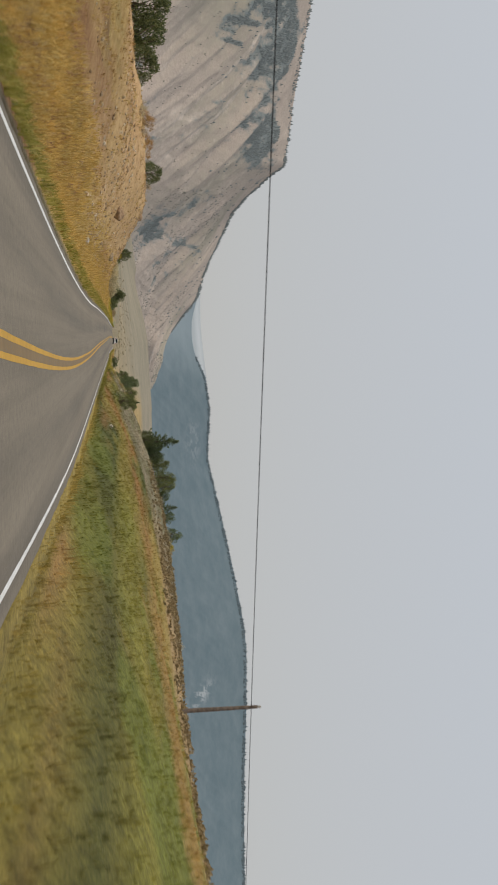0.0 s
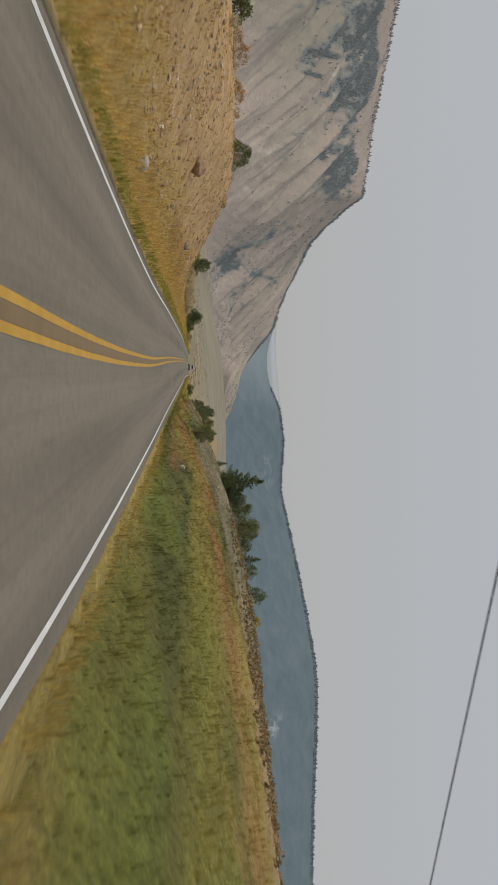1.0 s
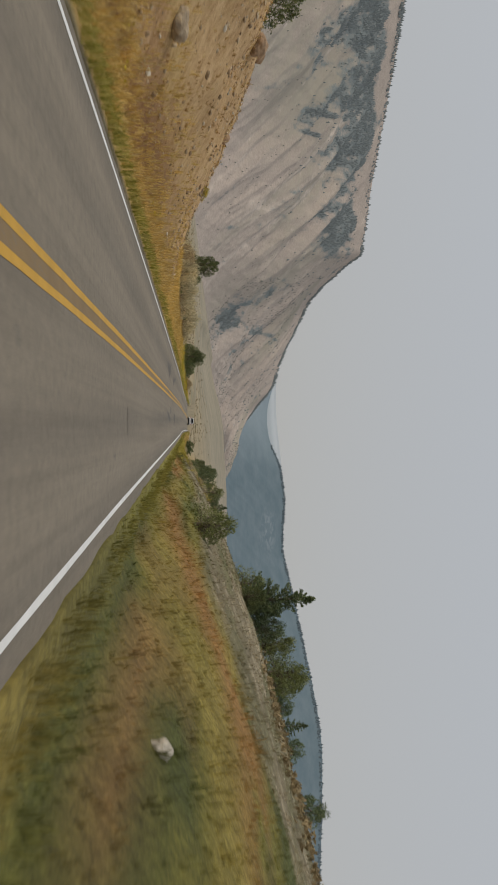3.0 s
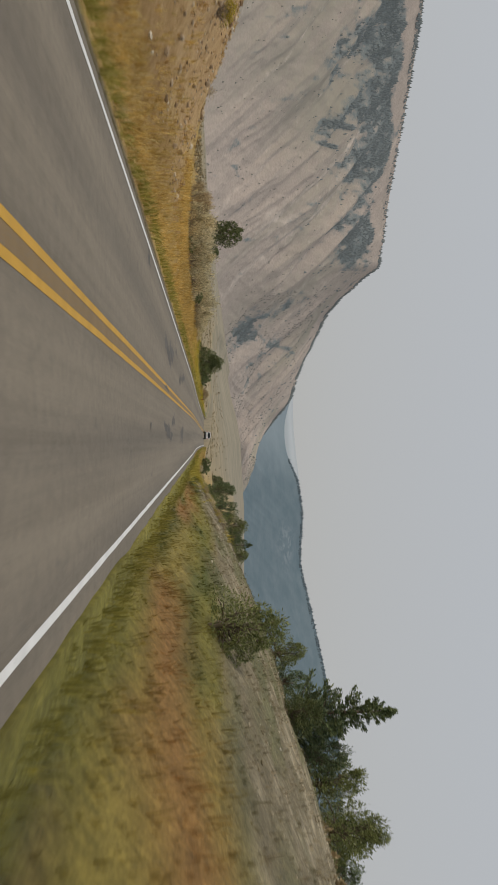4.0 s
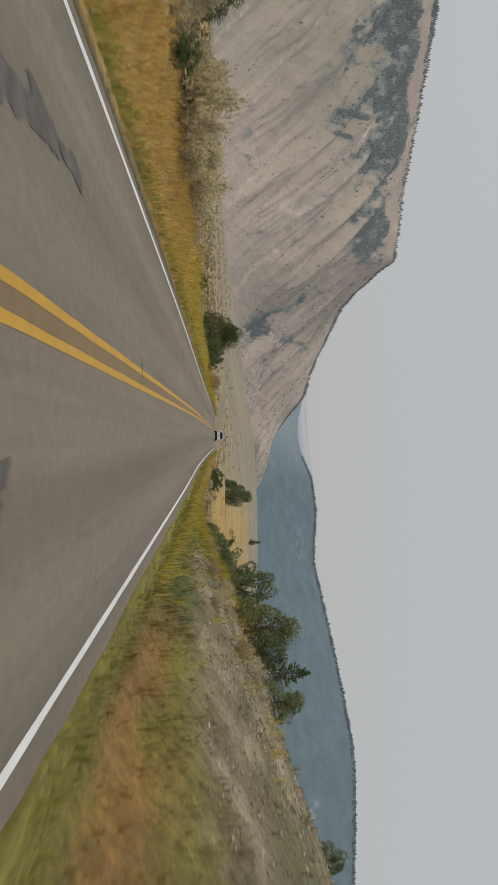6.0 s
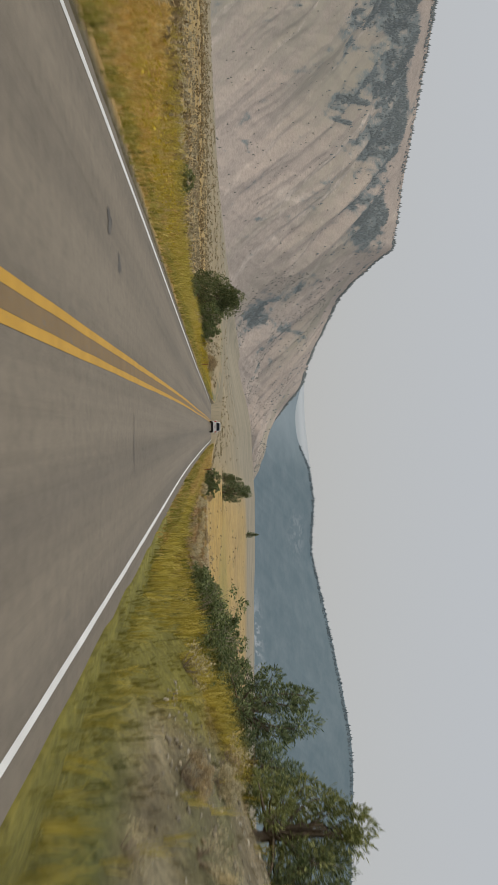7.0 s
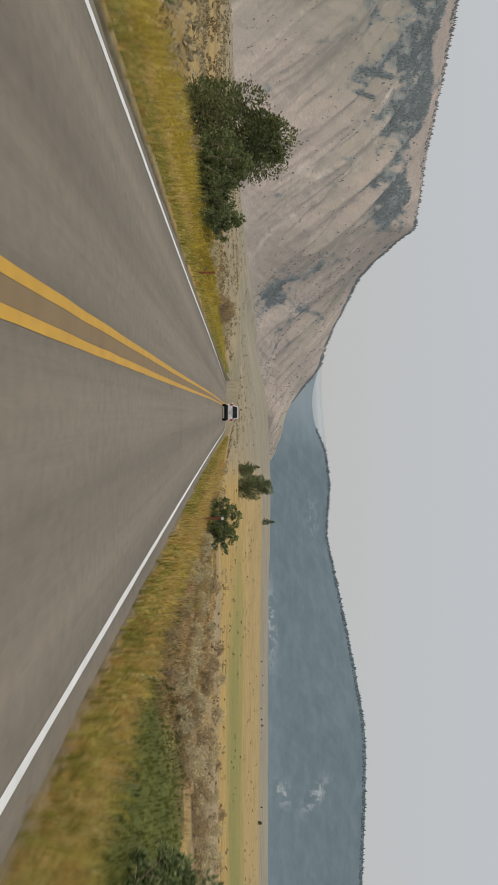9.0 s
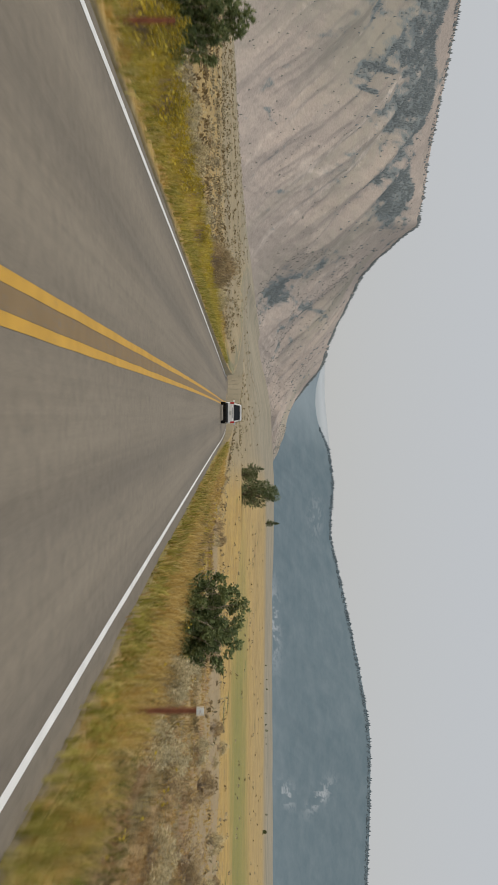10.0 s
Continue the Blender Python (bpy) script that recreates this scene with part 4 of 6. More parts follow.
def sagebrush(seed, height=1.2, width=1.6, leaves=1500, leaf=0.042, mat=None, label="pale grey-green sagebrush with dry woody stems", flowers=0, tufts_n=46, slim=0.22):
    """Low scrubby shrub: twisted twigs under a ragged dome of pale leaf tufts."""
    rng = np.random.default_rng(seed)
    lines, cs, dirs = [], [], []
    for k in range(tufts_n):
        th = rng.uniform(0, 2 * math.pi)
        lean = rng.uniform(0, 1) ** 0.55
        tip = np.array([0.5 * width * lean * math.cos(th), 0.5 * width * lean * math.sin(th), height * math.sqrt(max(0.06, 1 - 0.85 * lean ** 2)) * rng.uniform(0.62, 1.05)])
        lines.append(limb(rng, (rng.normal() * 0.05, rng.normal() * 0.05, -0.08), tip, 0.02, 0.005, 0.2, 5))
        n = leaves // tufts_n
        d = rng.normal(size=(n, 3)) * np.array([0.060, 0.060, 0.075]) * width * 0.75 * (46 / tufts_n) ** 0.4
        cs.append(tip + d)
        dirs.append(np.tile((tip[0] * 0.5, tip[1] * 0.5, 0.8), (n, 1)))
    c = np.concatenate(cs)
    c[:, 2] = np.maximum(c[:, 2], 0.02)
    crown = quads(c, leaf, rng, 0.4, slim, np.concatenate(dirs) * 1.6)
    extra = []
    if flowers:
        top = c[np.argsort(-c[:, 2] + 0.25 * rng.random(len(c)))[: flowers * 2]]
        pick = top[rng.permutation(len(top))[:flowers]] + rng.normal(size=(flowers, 3)) * 0.03
        extra.append(("blossom", quads(pick, 0.028, rng, 0.3, 0.8), BLOSSOM))
    return plant("sagebrush", label, "bush", lines, crown, mat or SAGE, DARK_TWIG, extra)


def stand(ob, x, y, turn=0.0, scale=1.0, sink=0.0, tall=1.0):
    """Set a plant on the ground."""
    z = float(ground_z(x, y)) - sink
    ob.matrix_basis = Matrix.LocRotScale((x, y, z), Euler((0, 0, turn)), (scale, scale, scale * tall))
    return ob


def again(ob, x, y, turn=0.0, scale=1.0, sink=0.0, tall=1.0, label=""):
    z = float(ground_z(x, y)) - sink
    ob.scale = (1, 1, 1)
    c = copy_thing(ob, Matrix.LocRotScale((x, y, z), Euler((0, 0, turn)), (scale, scale, scale * tall)))
    return tagged(c, label)


def spread(makers, places, group):
    """Stand plants: the first use of each maker's plant is placed itself, later ones are copies."""
    used = {}
    for kind, x, y, turn, scale, tall, label in places:
        if kind not in used:
            used[kind] = makers[kind]()
            first = (x, y, turn, scale, tall, label)
            used[kind + "_at"] = first
        else:
            tagged(again(used[kind], x, y, turn, scale, 0.03, tall, label), group=group)
    for kind in makers:
        if kind in used:
            x, y, turn, scale, tall, label = used[kind + "_at"]
            tagged(stand(used[kind], x, y, turn, scale, 0.03, tall), label, group=group)


# trees that stand alone
big_juniper = stand(juniper(11, 5.0, 5.8, 32000, 0.070, 36, label="large round dark green juniper beside the road"), -11.2, 256.0, 0.4, 1.0, 0.1)
TREES = {
    "fir": lambda: fir(21, 6.0, 3.7, 105),
    "fir_b": lambda: fir(22, 5.0, 3.8, 90, "small dark fir with a ragged top"),
    "pine": lambda: juniper(25, 10.2, 8.8, 7000, 0.26, 34, PINE, "broad irregular dark pine with a rounded top", 0.3, 1.8, 0.35),
    "jun": lambda: juniper(31, 3.0, 2.7, 9000, 0.05, 30),
    "jun_b": lambda: juniper(32, 3.0, 3.2, 9500, 0.052, 28, label="bushy dark juniper on the dry slope"),
    "light": lambda: juniper(33, 3.2, 3.0, 6400, 0.085, 30, YOUNG_PINE, "bushy light green young pine", 0.24, 2.2),
    "young": lambda: juniper(34, 3.0, 2.9, 6400, 0.08, 26, PINE, "bushy dark green young pine", 0.24, 2.2),
}
PLACES = [
    ("fir", 16.0, 137.3, 0.3, 0.95, 0.95, "tall pointed dark fir on the hillside"),
    ("young", 16.9, 138.2, 1.0, 1.0, 0.95, "dense dark young pine beside the tall fir"),
    ("jun_b", 15.6, 136.0, 2.0, 0.75, 0.8, "bushy dark juniper at the fir's foot"),
    ("light", 9.0, 122.6, 1.3, 0.80, 1.0, "light green young pine low on the slope"),
    ("light", 21.3, 136.5, 0.0, 1.05, 1.0, "light green young pine on the hillside"),
    ("light", 23.2, 140.0, 2.1, 1.0, 1.0, "light green young pine on the hillside"),
    ("young", 18.2, 137.6, 5.0, 0.85, 1.0, "dense dark young pine beside the tall fir"),
    ("light", 19.6, 138.0, 3.3, 0.95, 0.95, "light green young pine on the hillside"),
    ("young", 24.6, 139.2, 0.4, 0.8, 0.8, "dark young pine on the crest of the hillside"),
    ("fir_b", 26.6, 141.0, 0.5, 0.62, 0.95, "small fir on the crest of the hillside"),
    ("young", 27.6, 138.6, 3.0, 0.85, 0.85, "dark young pine on the crest of the hillside"),
    ("young", 28.6, 129.5, 1.4, 0.85, 0.95, "dark round young pine on the dry crest"),
    ("young", 10.2, 194.0, 2.2, 1.05, 1.0, "dark young pine at the end of the slope"),
    ("light", 11.7, 189.0, 4.0, 1.0, 1.0, "green young pine on the low slope"),
    ("light", 14.2, 184.5, 2.4, 0.7, 0.8, "green young pine on the low slope"),
    ("young", 12.6, 188.2, 5.1, 0.8, 0.9, "dark young pine on the low slope"),
    ("young", 11.2, 191.6, 0.6, 0.75, 0.85, "bushy dark young pine on the low slope"),
    ("fir_b", 13.4, 187.0, 1.7, 0.6, 0.9, "small ragged fir on the slope"),
    ("young", 21.0, 183.4, 0.2, 0.72, 0.9, "small young pine on the slope's crest"),
    ("young", 21.5, 164.5, 2.8, 0.9, 0.95, "dark young pine on the stony slope"),
    ("light", 19.4, 165.0, 2.0, 1.0, 0.95, "green young pine on the crest of the stony slope"),
    ("jun_b", -19.5, 118.6, 0.9, 1.15, 1.12, "dark juniper on top of the dirt bank"),
    ("jun", -14.2, 169.4, 1.9, 1.2, 1.15, "dark green juniper behind sagebrush"),
    ("jun_b", -13.4, 173.0, 3.9, 0.75, 0.85, "low green juniper behind sagebrush"),
    ("pine", 22.4, 480.0, 2.4, 1.0, 1.0, "lone broad dark pine in the valley meadow"),
    ("jun_b", 18.4, 492.0, 2.0, 1.6, 1.0, "round dark juniper beside the lone fir"),
    ("fir_b", 29.7, 700.0, 1.1, 2.0, 0.9, "small dark fir in the valley meadow"),
    ("jun_b", -34.5, 104.0, 1.0, 2.5, 1.08, "dark evergreen above the dirt bank"),
    ("jun", -31.5, 103.5, 1.5, 2.5, 1.0, "dense evergreen above the dirt bank"),
    ("jun_b", -28.2, 103.0, 4.5, 1.9, 1.1, "dense evergreen above the dirt bank"),
    ("fir", 123.0, 1246.0, 0.8, 2.4, 1.1, "pointed lone fir far out in the valley"),
]
spread(TREES, PLACES, "valley trees")
rng_far = np.random.default_rng(77)
far_fir = None
for k in range(11):
    b = radians((19 if k < 7 else 25) + rng_far.normal() * (2.2 if k < 7 else 4.5))
    r = rng_far.uniform(1150, 1350)
    x, y = r * math.sin(b), 237 + r * math.cos(b)
    far_fir = far_fir or stand(juniper(24, 5.0, 4.6, 900, 0.4, 12, label="small dark tree at the far side of the meadow"), 420.0, 1150.0)
    again(far_fir, x, y, k * 1.3, rng_far.uniform(0.25, 0.62), 0.1, 1.2, "small dark tree at the far side of the meadow")

WILLOWS = {
    "w": lambda: shrub(41, 2.7, 2.7, 6400, 0.07, BUSH_GREEN, 0.05),
    "g": lambda: shrub(42, 1.8, 2.6, 8200, 0.06, BUSH_GREEN, label="dense dark green roadside bush"),
    "d": lambda: shrub(43, 2.9, 3.4, 7400, 0.068, BUSH_GREEN, 0.3, "half-dead shrub with bare grey branches"),
}
spread(WILLOWS, [
    ("g", 6.9, 265.0, 0.0, 1.0, 1.1, "dense dark green bush beside the road"),
    ("g", 7.7, 265.8, 2.0, 0.95, 1.05, "dense dark green bush beside the road"),
    ("d", 12.3, 217.9, 0.5, 1.1, 1.15, "half-dead shrub with bare grey branches"),
    ("d", 11.8, 213.2, 2.5, 1.25, 1.1, "half-dead brown-green shrub in tall grass"),
    ("g", 14.3, 238.4, 0.8, 1.45, 1.15, "large green bush beside a wet hollow"),
    ("w", 13.8, 215.6, 4.1, 1.0, 1.05, "green leafy shrub in tall grass"),
    ("d", 11.4, 207.5, 1.5, 1.0, 0.85, "half-dead brown-green shrub in tall grass"),
    ("w", 12.8, 210.6, 3.0, 0.8, 0.75, "green leafy shrub in tall grass"),
    ("d", 8.6, 196.5, 0.9, 0.8, 0.75, "half-dead brown-green shrub in tall grass"),
    ("w", 9.4, 199.0, 1.9, 0.75, 0.8, "green leafy shrub in tall grass"),
    ("d", 9.0, 203.2, 2.9, 0.9, 0.8, "half-dead brown-green shrub in tall grass"),
    ("w", 8.6, 207.6, 4.4, 0.8, 0.8, "green leafy shrub in tall grass"),
    ("d", 10.6, 199.6, 3.9, 0.9, 0.9, "half-dead brown-green shrub in tall grass"),
    ("d", 9.8, 210.4, 4.9, 1.0, 0.9, "half-dead shrub with bare grey branches"),
    ("w", 8.2, 192.8, 5.9, 0.6, 0.7, "low green leafy shrub on the slope"),
    ("w", 10.8, 203.0, 2.0, 0.75, 0.7, "green leafy shrub in tall grass"),
    ("d", 13.8, 205.0, 5.5, 0.95, 0.8, "half-dead brown-green shrub in tall grass"),
    ("w", 14.9, 241.0, 3.0, 1.0, 0.85, "large green bush beside a wet hollow"),
    ("g", 17.6, 239.6, 4.0, 1.35, 1.1, "large green bush beside a wet hollow"),
    ("g", 16.4, 236.2, 1.0, 1.2, 1.1, "large green bush beside a wet hollow"),
    ("g", -8.7, 251.6, 0.2, 1.15, 1.2, "green bush in front of the large juniper"),
    ("w", -8.3, 255.6, 2.2, 0.85, 0.9, "green leafy bush in front of the large juniper"),
    ("g", -8.4, 260.0, 1.2, 1.0, 1.25, "green bush behind yellow roadside flowers"),
    ("w", -9.2, 262.0, 0.2, 0.75, 0.85, "green leafy bush beside the road"),
    ("g", -9.4, 236.0, 3.2, 0.7, 0.8, "low green bush in roadside grass"),
    ("g", -8.8, 205.0, 0.5, 0.6, 0.8, "low green bush in roadside grass"),
    ("g", -10.2, 184.0, 5.0, 0.6, 0.9, "low green bush among sagebrush"),
    ("g", -8.5, 147.4, 1.0, 0.5, 0.8, "low green bush among sagebrush"),
    ("w", -9.0, 161.6, 2.0, 0.55, 0.7, "low green leafy bush among sagebrush"),
    ("g", -8.7, 166.8, 3.0, 0.55, 0.8, "low green bush among sagebrush"),
    ("w", -9.4, 171.8, 4.0, 0.5, 0.7, "low green leafy bush among sagebrush"),
], "roadside bushes")

rng_sage = np.random.default_rng(5)
sage_places = [
    ("a", -9.6, 150.0, 0.0, 1.4, 1.1, "large pale sagebrush beside the road"),
    ("b", -8.6, 152.6, 1.0, 1.5, 1.1, "large pale sagebrush beside the road"),
    ("a", -10.4, 153.0, 2.0, 1.6, 1.1, "large pale sagebrush beside the road"),
    ("m", -8.3, 155.6, 0.3, 1.35, 1.1, "large pale sagebrush beside the road"),
    ("m", -9.8, 157.2, 3.0, 1.5, 1.0, "large pale sagebrush beside the road"),
    ("m", -8.8, 160.0, 4.2, 1.25, 1.0, "large pale sagebrush beside the road"),
    ("c", -11.0, 147.0, 0.9, 1.3, 1.0, "brown dry sagebrush beside the road"),
    ("b", -8.6, 174.6, 1.9, 1.1, 1.0, "pale sagebrush beside the road"),
    ("a", -8.4, 177.4, 2.2, 1.2, 1.0, "pale sagebrush beside the road"),
    ("c", -9.6, 179.5, 5.2, 1.0, 1.0, "pale sagebrush beside the road"),
    ("c", -7.6, 292.5, 1.0, 1.5, 1.0, "tall brown twiggy sagebrush"),
    ("b", -8.0, 296.0, 2.0, 1.3, 0.9, "tall brown twiggy sagebrush"),
    ("a", 7.5, 260.4, 0.5, 0.8, 1.0, "grey sagebrush beside the green bush"),
    ("f", -6.4, 262.5, 0.0, 0.75, 0.9, "rabbitbrush covered in yellow flowers"),
    ("f", -6.0, 259.3, 1.0, 0.8, 0.9, "rabbitbrush covered in yellow flowers"),
    ("f", -6.6, 266.0, 2.0, 0.8, 0.9, "rabbitbrush covered in yellow flowers"),
    ("f", -7.2, 271.5, 3.0, 0.8, 1.0, "rabbitbrush covered in yellow flowers"),
    ("f", -6.1, 255.2, 4.0, 0.7, 0.8, "rabbitbrush covered in yellow flowers"),
    ("f", -5.4, 253.0, 2.2, 0.85, 1.0, "rabbitbrush covered in yellow flowers"),
    ("f", -5.6, 257.2, 0.2, 0.95, 1.0, "rabbitbrush covered in yellow flowers"),
    ("f", -6.9, 256.6, 3.2, 0.9, 1.1, "rabbitbrush covered in yellow flowers"),
    ("f", -5.7, 264.4, 4.2, 0.8, 0.9, "rabbitbrush covered in yellow flowers"),
    ("f", -6.3, 275.8, 1.2, 0.9, 0.9, "rabbitbrush covered in yellow flowers"),
    ("a", -8.3, 266.8, 1.4, 0.85, 1.0, "pale sagebrush behind yellow rabbitbrush"),
    ("b", -7.9, 269.4, 2.4, 0.9, 1.0, "pale sagebrush behind yellow rabbitbrush"),
    ("m", -9.0, 274.6, 0.4, 0.9, 1.0, "pale sagebrush behind yellow rabbitbrush"),
    ("a", -8.2, 281.0, 3.4, 0.8, 0.9, "pale sagebrush beside the road"),
    ("c", -7.4, 288.8, 3.4, 1.1, 1.1, "brown twiggy sagebrush beside the road"),
    ("m", -7.0, 301.0, 2.2, 0.8, 0.9, "pale sagebrush beside the road"),
    ("m", -7.4, 306.5, 0.2, 0.9, 0.9, "pale sagebrush beside the road"),
    ("n", -8.1, 312.5, 0.2, 0.9, 0.9, "dry sagebrush beside the road"),
    ("m", 8.9, 259.6, 1.1, 0.85, 0.9, "pale sagebrush in dry brown grass"),
    ("m", 12.4, 261.2, 2.8, 0.8, 0.9, "pale sagebrush in dry brown grass"),
    ("m", 11.6, 266.0, 5.1, 0.75, 0.9, "pale sagebrush in dry brown grass"),
    ("a", 7.9, 176.0, 0.4, 0.55, 0.8, "grey sagebrush on stony ground"),
    ("b", 8.6, 179.2, 1.4, 0.6, 0.8, "grey sagebrush on stony ground"),
    ("c", 7.7, 182.0, 2.4, 0.6, 0.8, "grey dry sagebrush on stony ground"),
    ("b", 8.8, 184.6, 3.4, 0.55, 0.9, "grey sagebrush on stony ground"),
    ("c", 9.3, 174.0, 4.4, 0.6, 0.9, "grey dry sagebrush on stony ground"),
    ("f", 24.6, 104.0, 4.0, 1.1, 0.9, "rabbitbrush with yellow flowers on the slope"),
    ("r", -17.0, 79.0, 0.0, 1.0, 1.0, "rust-red dry shrub on top of the bank"),
    ("r", -17.4, 82.5, 1.0, 1.2, 0.9, "rust-red dry shrub on top of the bank"),
    ("r", -17.0, 88.0, 2.0, 0.9, 0.9, "rust-red dry shrub on top of the bank"),
    ("r", -17.6, 91.5, 3.0, 1.1, 0.9, "rust-red dry shrub on top of the bank"),
    ("r", -17.2, 95.5, 4.0, 0.8, 0.9, "rust-red dry shrub on top of the bank"),
    ("f", -10.6, 151.5, 1.0, 0.9, 1.2, "rabbitbrush with yellow flowers"),
    ("f", -9.4, 120.0, 1.0, 0.8, 0.9, "rabbitbrush with yellow flowers"),
]
for k in range(24):
    y = rng_sage.uniform(141, 186)
    wide = 1.0 + 6.5 * float(sstep(146, 156, y)) * (1 - 0.6 * float(sstep(163, 172, y)))
    sage_places.append(("abm"[k % 3], -7.6 - wide * rng_sage.random() - 0.6 * (y < 150), y, rng_sage.uniform(0, 6), rng_sage.uniform(0.6, 1.5), rng_sage.uniform(0.85, 1.2), "large pale sagebrush in the belt beside the road"))
for k in range(66):
    y = 255.2 + 0.25 * (k > 24) + (5 if k < 24 else 76) * rng_sage.random() ** 1.25
    x = 10.6 + (13 + 0.46 * (y - 258)) * rng_sage.random() + rng_sage.normal() * 0.6
    sage_places.append(("mnmcn"[k % 5], x, y, rng_sage.uniform(0, 6), rng_sage.uniform(0.5, 1.05), rng_sage.uniform(0.8, 1.15), "pale beige sagebrush in the dry belt beside a green hollow"))
for k in range(36):
    y = rng_sage.uniform(165, 345)
    sage_places.append(("sts"[k % 3], -rng_sage.uniform(8.0, 34) - max(0, 200 - y) * 0.03, y, rng_sage.uniform(0, 6), rng_sage.uniform(0.45, 0.95), 0.9, "low grey sagebrush on the flat"))
for k in range(18):
    sage_places.append(("sts"[k % 3], rng_sage.uniform(5.8, 14), rng_sage.uniform(272, 345), rng_sage.uniform(0, 6), rng_sage.uniform(0.35, 0.7), 0.9, "low brown sagebrush beside the road"))
for k in range(18):
    sage_places.append(("sts"[k % 3], rng_sage.uniform(22, 40), rng_sage.uniform(75, 150), rng_sage.uniform(0, 6), rng_sage.uniform(0.4, 0.85), 0.85, "small scrub on the dry hillside"))
for k in range(14):
    sage_places.append(("sts"[k % 3], -rng_sage.uniform(13.5, 18), rng_sage.uniform(60, 140), rng_sage.uniform(0, 6), rng_sage.uniform(0.35, 0.7), 0.9, "small brown scrub on top of the dirt bank"))
for k in range(24):
    sage_places.append(("nsm"[k % 3], -rng_sage.uniform(7.4, 10.5), rng_sage.uniform(176, 305), rng_sage.uniform(0, 6), rng_sage.uniform(0.4, 0.85), 0.9, "dry shrub beside tall roadside grass"))
for k in range(14):
    sage_places.append(("sts"[k % 3], rng_sage.uniform(6.9, 11), rng_sage.uniform(173, 202), rng_sage.uniform(0, 6), rng_sage.uniform(0.4, 0.85), 0.8, "grey dry shrub on stony ground"))
for k in range(10):
    sage_places.append(("st"[k % 2], rng_sage.uniform(9, 16), rng_sage.uniform(196, 232), rng_sage.uniform(0, 6), rng_sage.uniform(0.6, 1.0), 0.9, "grey dry shrub in tall grass"))
SAGES = {
    "a": lambda: sagebrush(51, 1.15, 1.7, 4400, 0.06, tufts_n=26),
    "b": lambda: sagebrush(52, 1.0, 1.5, 4000, 0.056, tufts_n=22),
    "c": lambda: sagebrush(53, 1.1, 1.6, 2200, 0.06, SAGE_DIM, label="brown dry sagebrush with bare twigs"),
    "s": lambda: sagebrush(55, 0.95, 1.5, 400, 0.062, SAGE, tufts_n=24),
    "t": lambda: sagebrush(56, 1.0, 1.4, 320, 0.062, SAGE_DIM, tufts_n=22, label="brown dry sagebrush with bare twigs"),
    "m": lambda: sagebrush(58, 1.1, 1.7, 1300, 0.08, SAGE, tufts_n=18),
    "n": lambda: sagebrush(59, 1.0, 1.6, 640, 0.07, SAGE_DIM, tufts_n=30, label="brown dry sagebrush with bare twigs"),
    "r": lambda: sagebrush(57, 0.9, 1.3, 900, 0.05, RUST_GRASS, "rust-red dry shrub on the bank's crest", tufts_n=26),
    "f": lambda: sagebrush(54, 0.9, 1.1, 1400, 0.03, GREEN_GRASS, "rabbitbrush covered in yellow flowers", 520),
}
spread(SAGES, sage_places, "sagebrush")


# ---- grass ----
def tufts(name, label, mat, pts, rng, blades, height, width, splay):
    """Grass tufts joined into one mesh: thin curved blades fanning from each foot."""
    n = len(pts)
    z = ground_z(pts[:, 0], pts[:, 1])
    base = np.repeat(np.stack([pts[:, 0], pts[:, 1], z - 0.04], -1), blades, 0)
    hh = np.repeat(height * rng.uniform(0.55, 1.25, n), blades) * rng.uniform(0.6, 1.1, n * blades)
    m = n * blades
    th = rng.uniform(0, 2 * math.pi, m)
    lean = splay * rng.uniform(0.1, 1.0, m)
    d = np.stack([np.cos(th), np.sin(th), 0 * th], -1)
    w = np.stack([-np.sin(th + 0.7), np.cos(th + 0.7), 0 * th], -1) * (width * rng.uniform(0.6, 1.3, m))[:, None]
    base = base + d * 0.05 * rng.random(m)[:, None] + rng.normal(size=(m, 3)) * (0.04, 0.04, 0)
    up = np.array([0, 0, 1.0])
    mid = base + d * (hh * lean * 0.35)[:, None] + up * (hh * 0.6)[:, None]
    tip = base + d * (hh * lean)[:, None] + up * (hh * (1 - 0.35 * lean))[:, None]
    v = np.stack([base - w * 0.5, base + w * 0.5, mid + w * 0.45, tip, mid - w * 0.45], 1).reshape(-1, 3)
    k = np.arange(m)[:, None] * 5
    f = np.concatenate([k + np.array([[0, 1, 2]]), k + np.array([[0, 2, 4]]), k + np.array([[4, 2, 3]])], 0)
    me = mesh_of(name, v, f, mat)
    if mat is SOWN:
        add_colour(me, "cover", np.repeat(cover(pts[:, 0], pts[:, 1]), blades * 5, 0))
    tagged(new(name, me), label, "grass", kind="stuff")


def scatter(rng, count, s0, s1, y0, y1, keep):
    """Random feet beside the road, at offsets s0 to s1 from its middle, thinned by keep(s, x, y)."""
    s = rng.uniform(s0, s1, count)
    y = rng.uniform(y0, y1, count)
    x = road_x(y) + s
    ok = rng.random(count) < keep(s, x, y)
    return np.stack([x[ok], y[ok]], -1)


def clumps(x, y, size, seed, lo=-0.1, hi=0.2):
    return sstep(lo, hi, fractal(x / size + seed, y / (size * 4.0) - seed, 3))


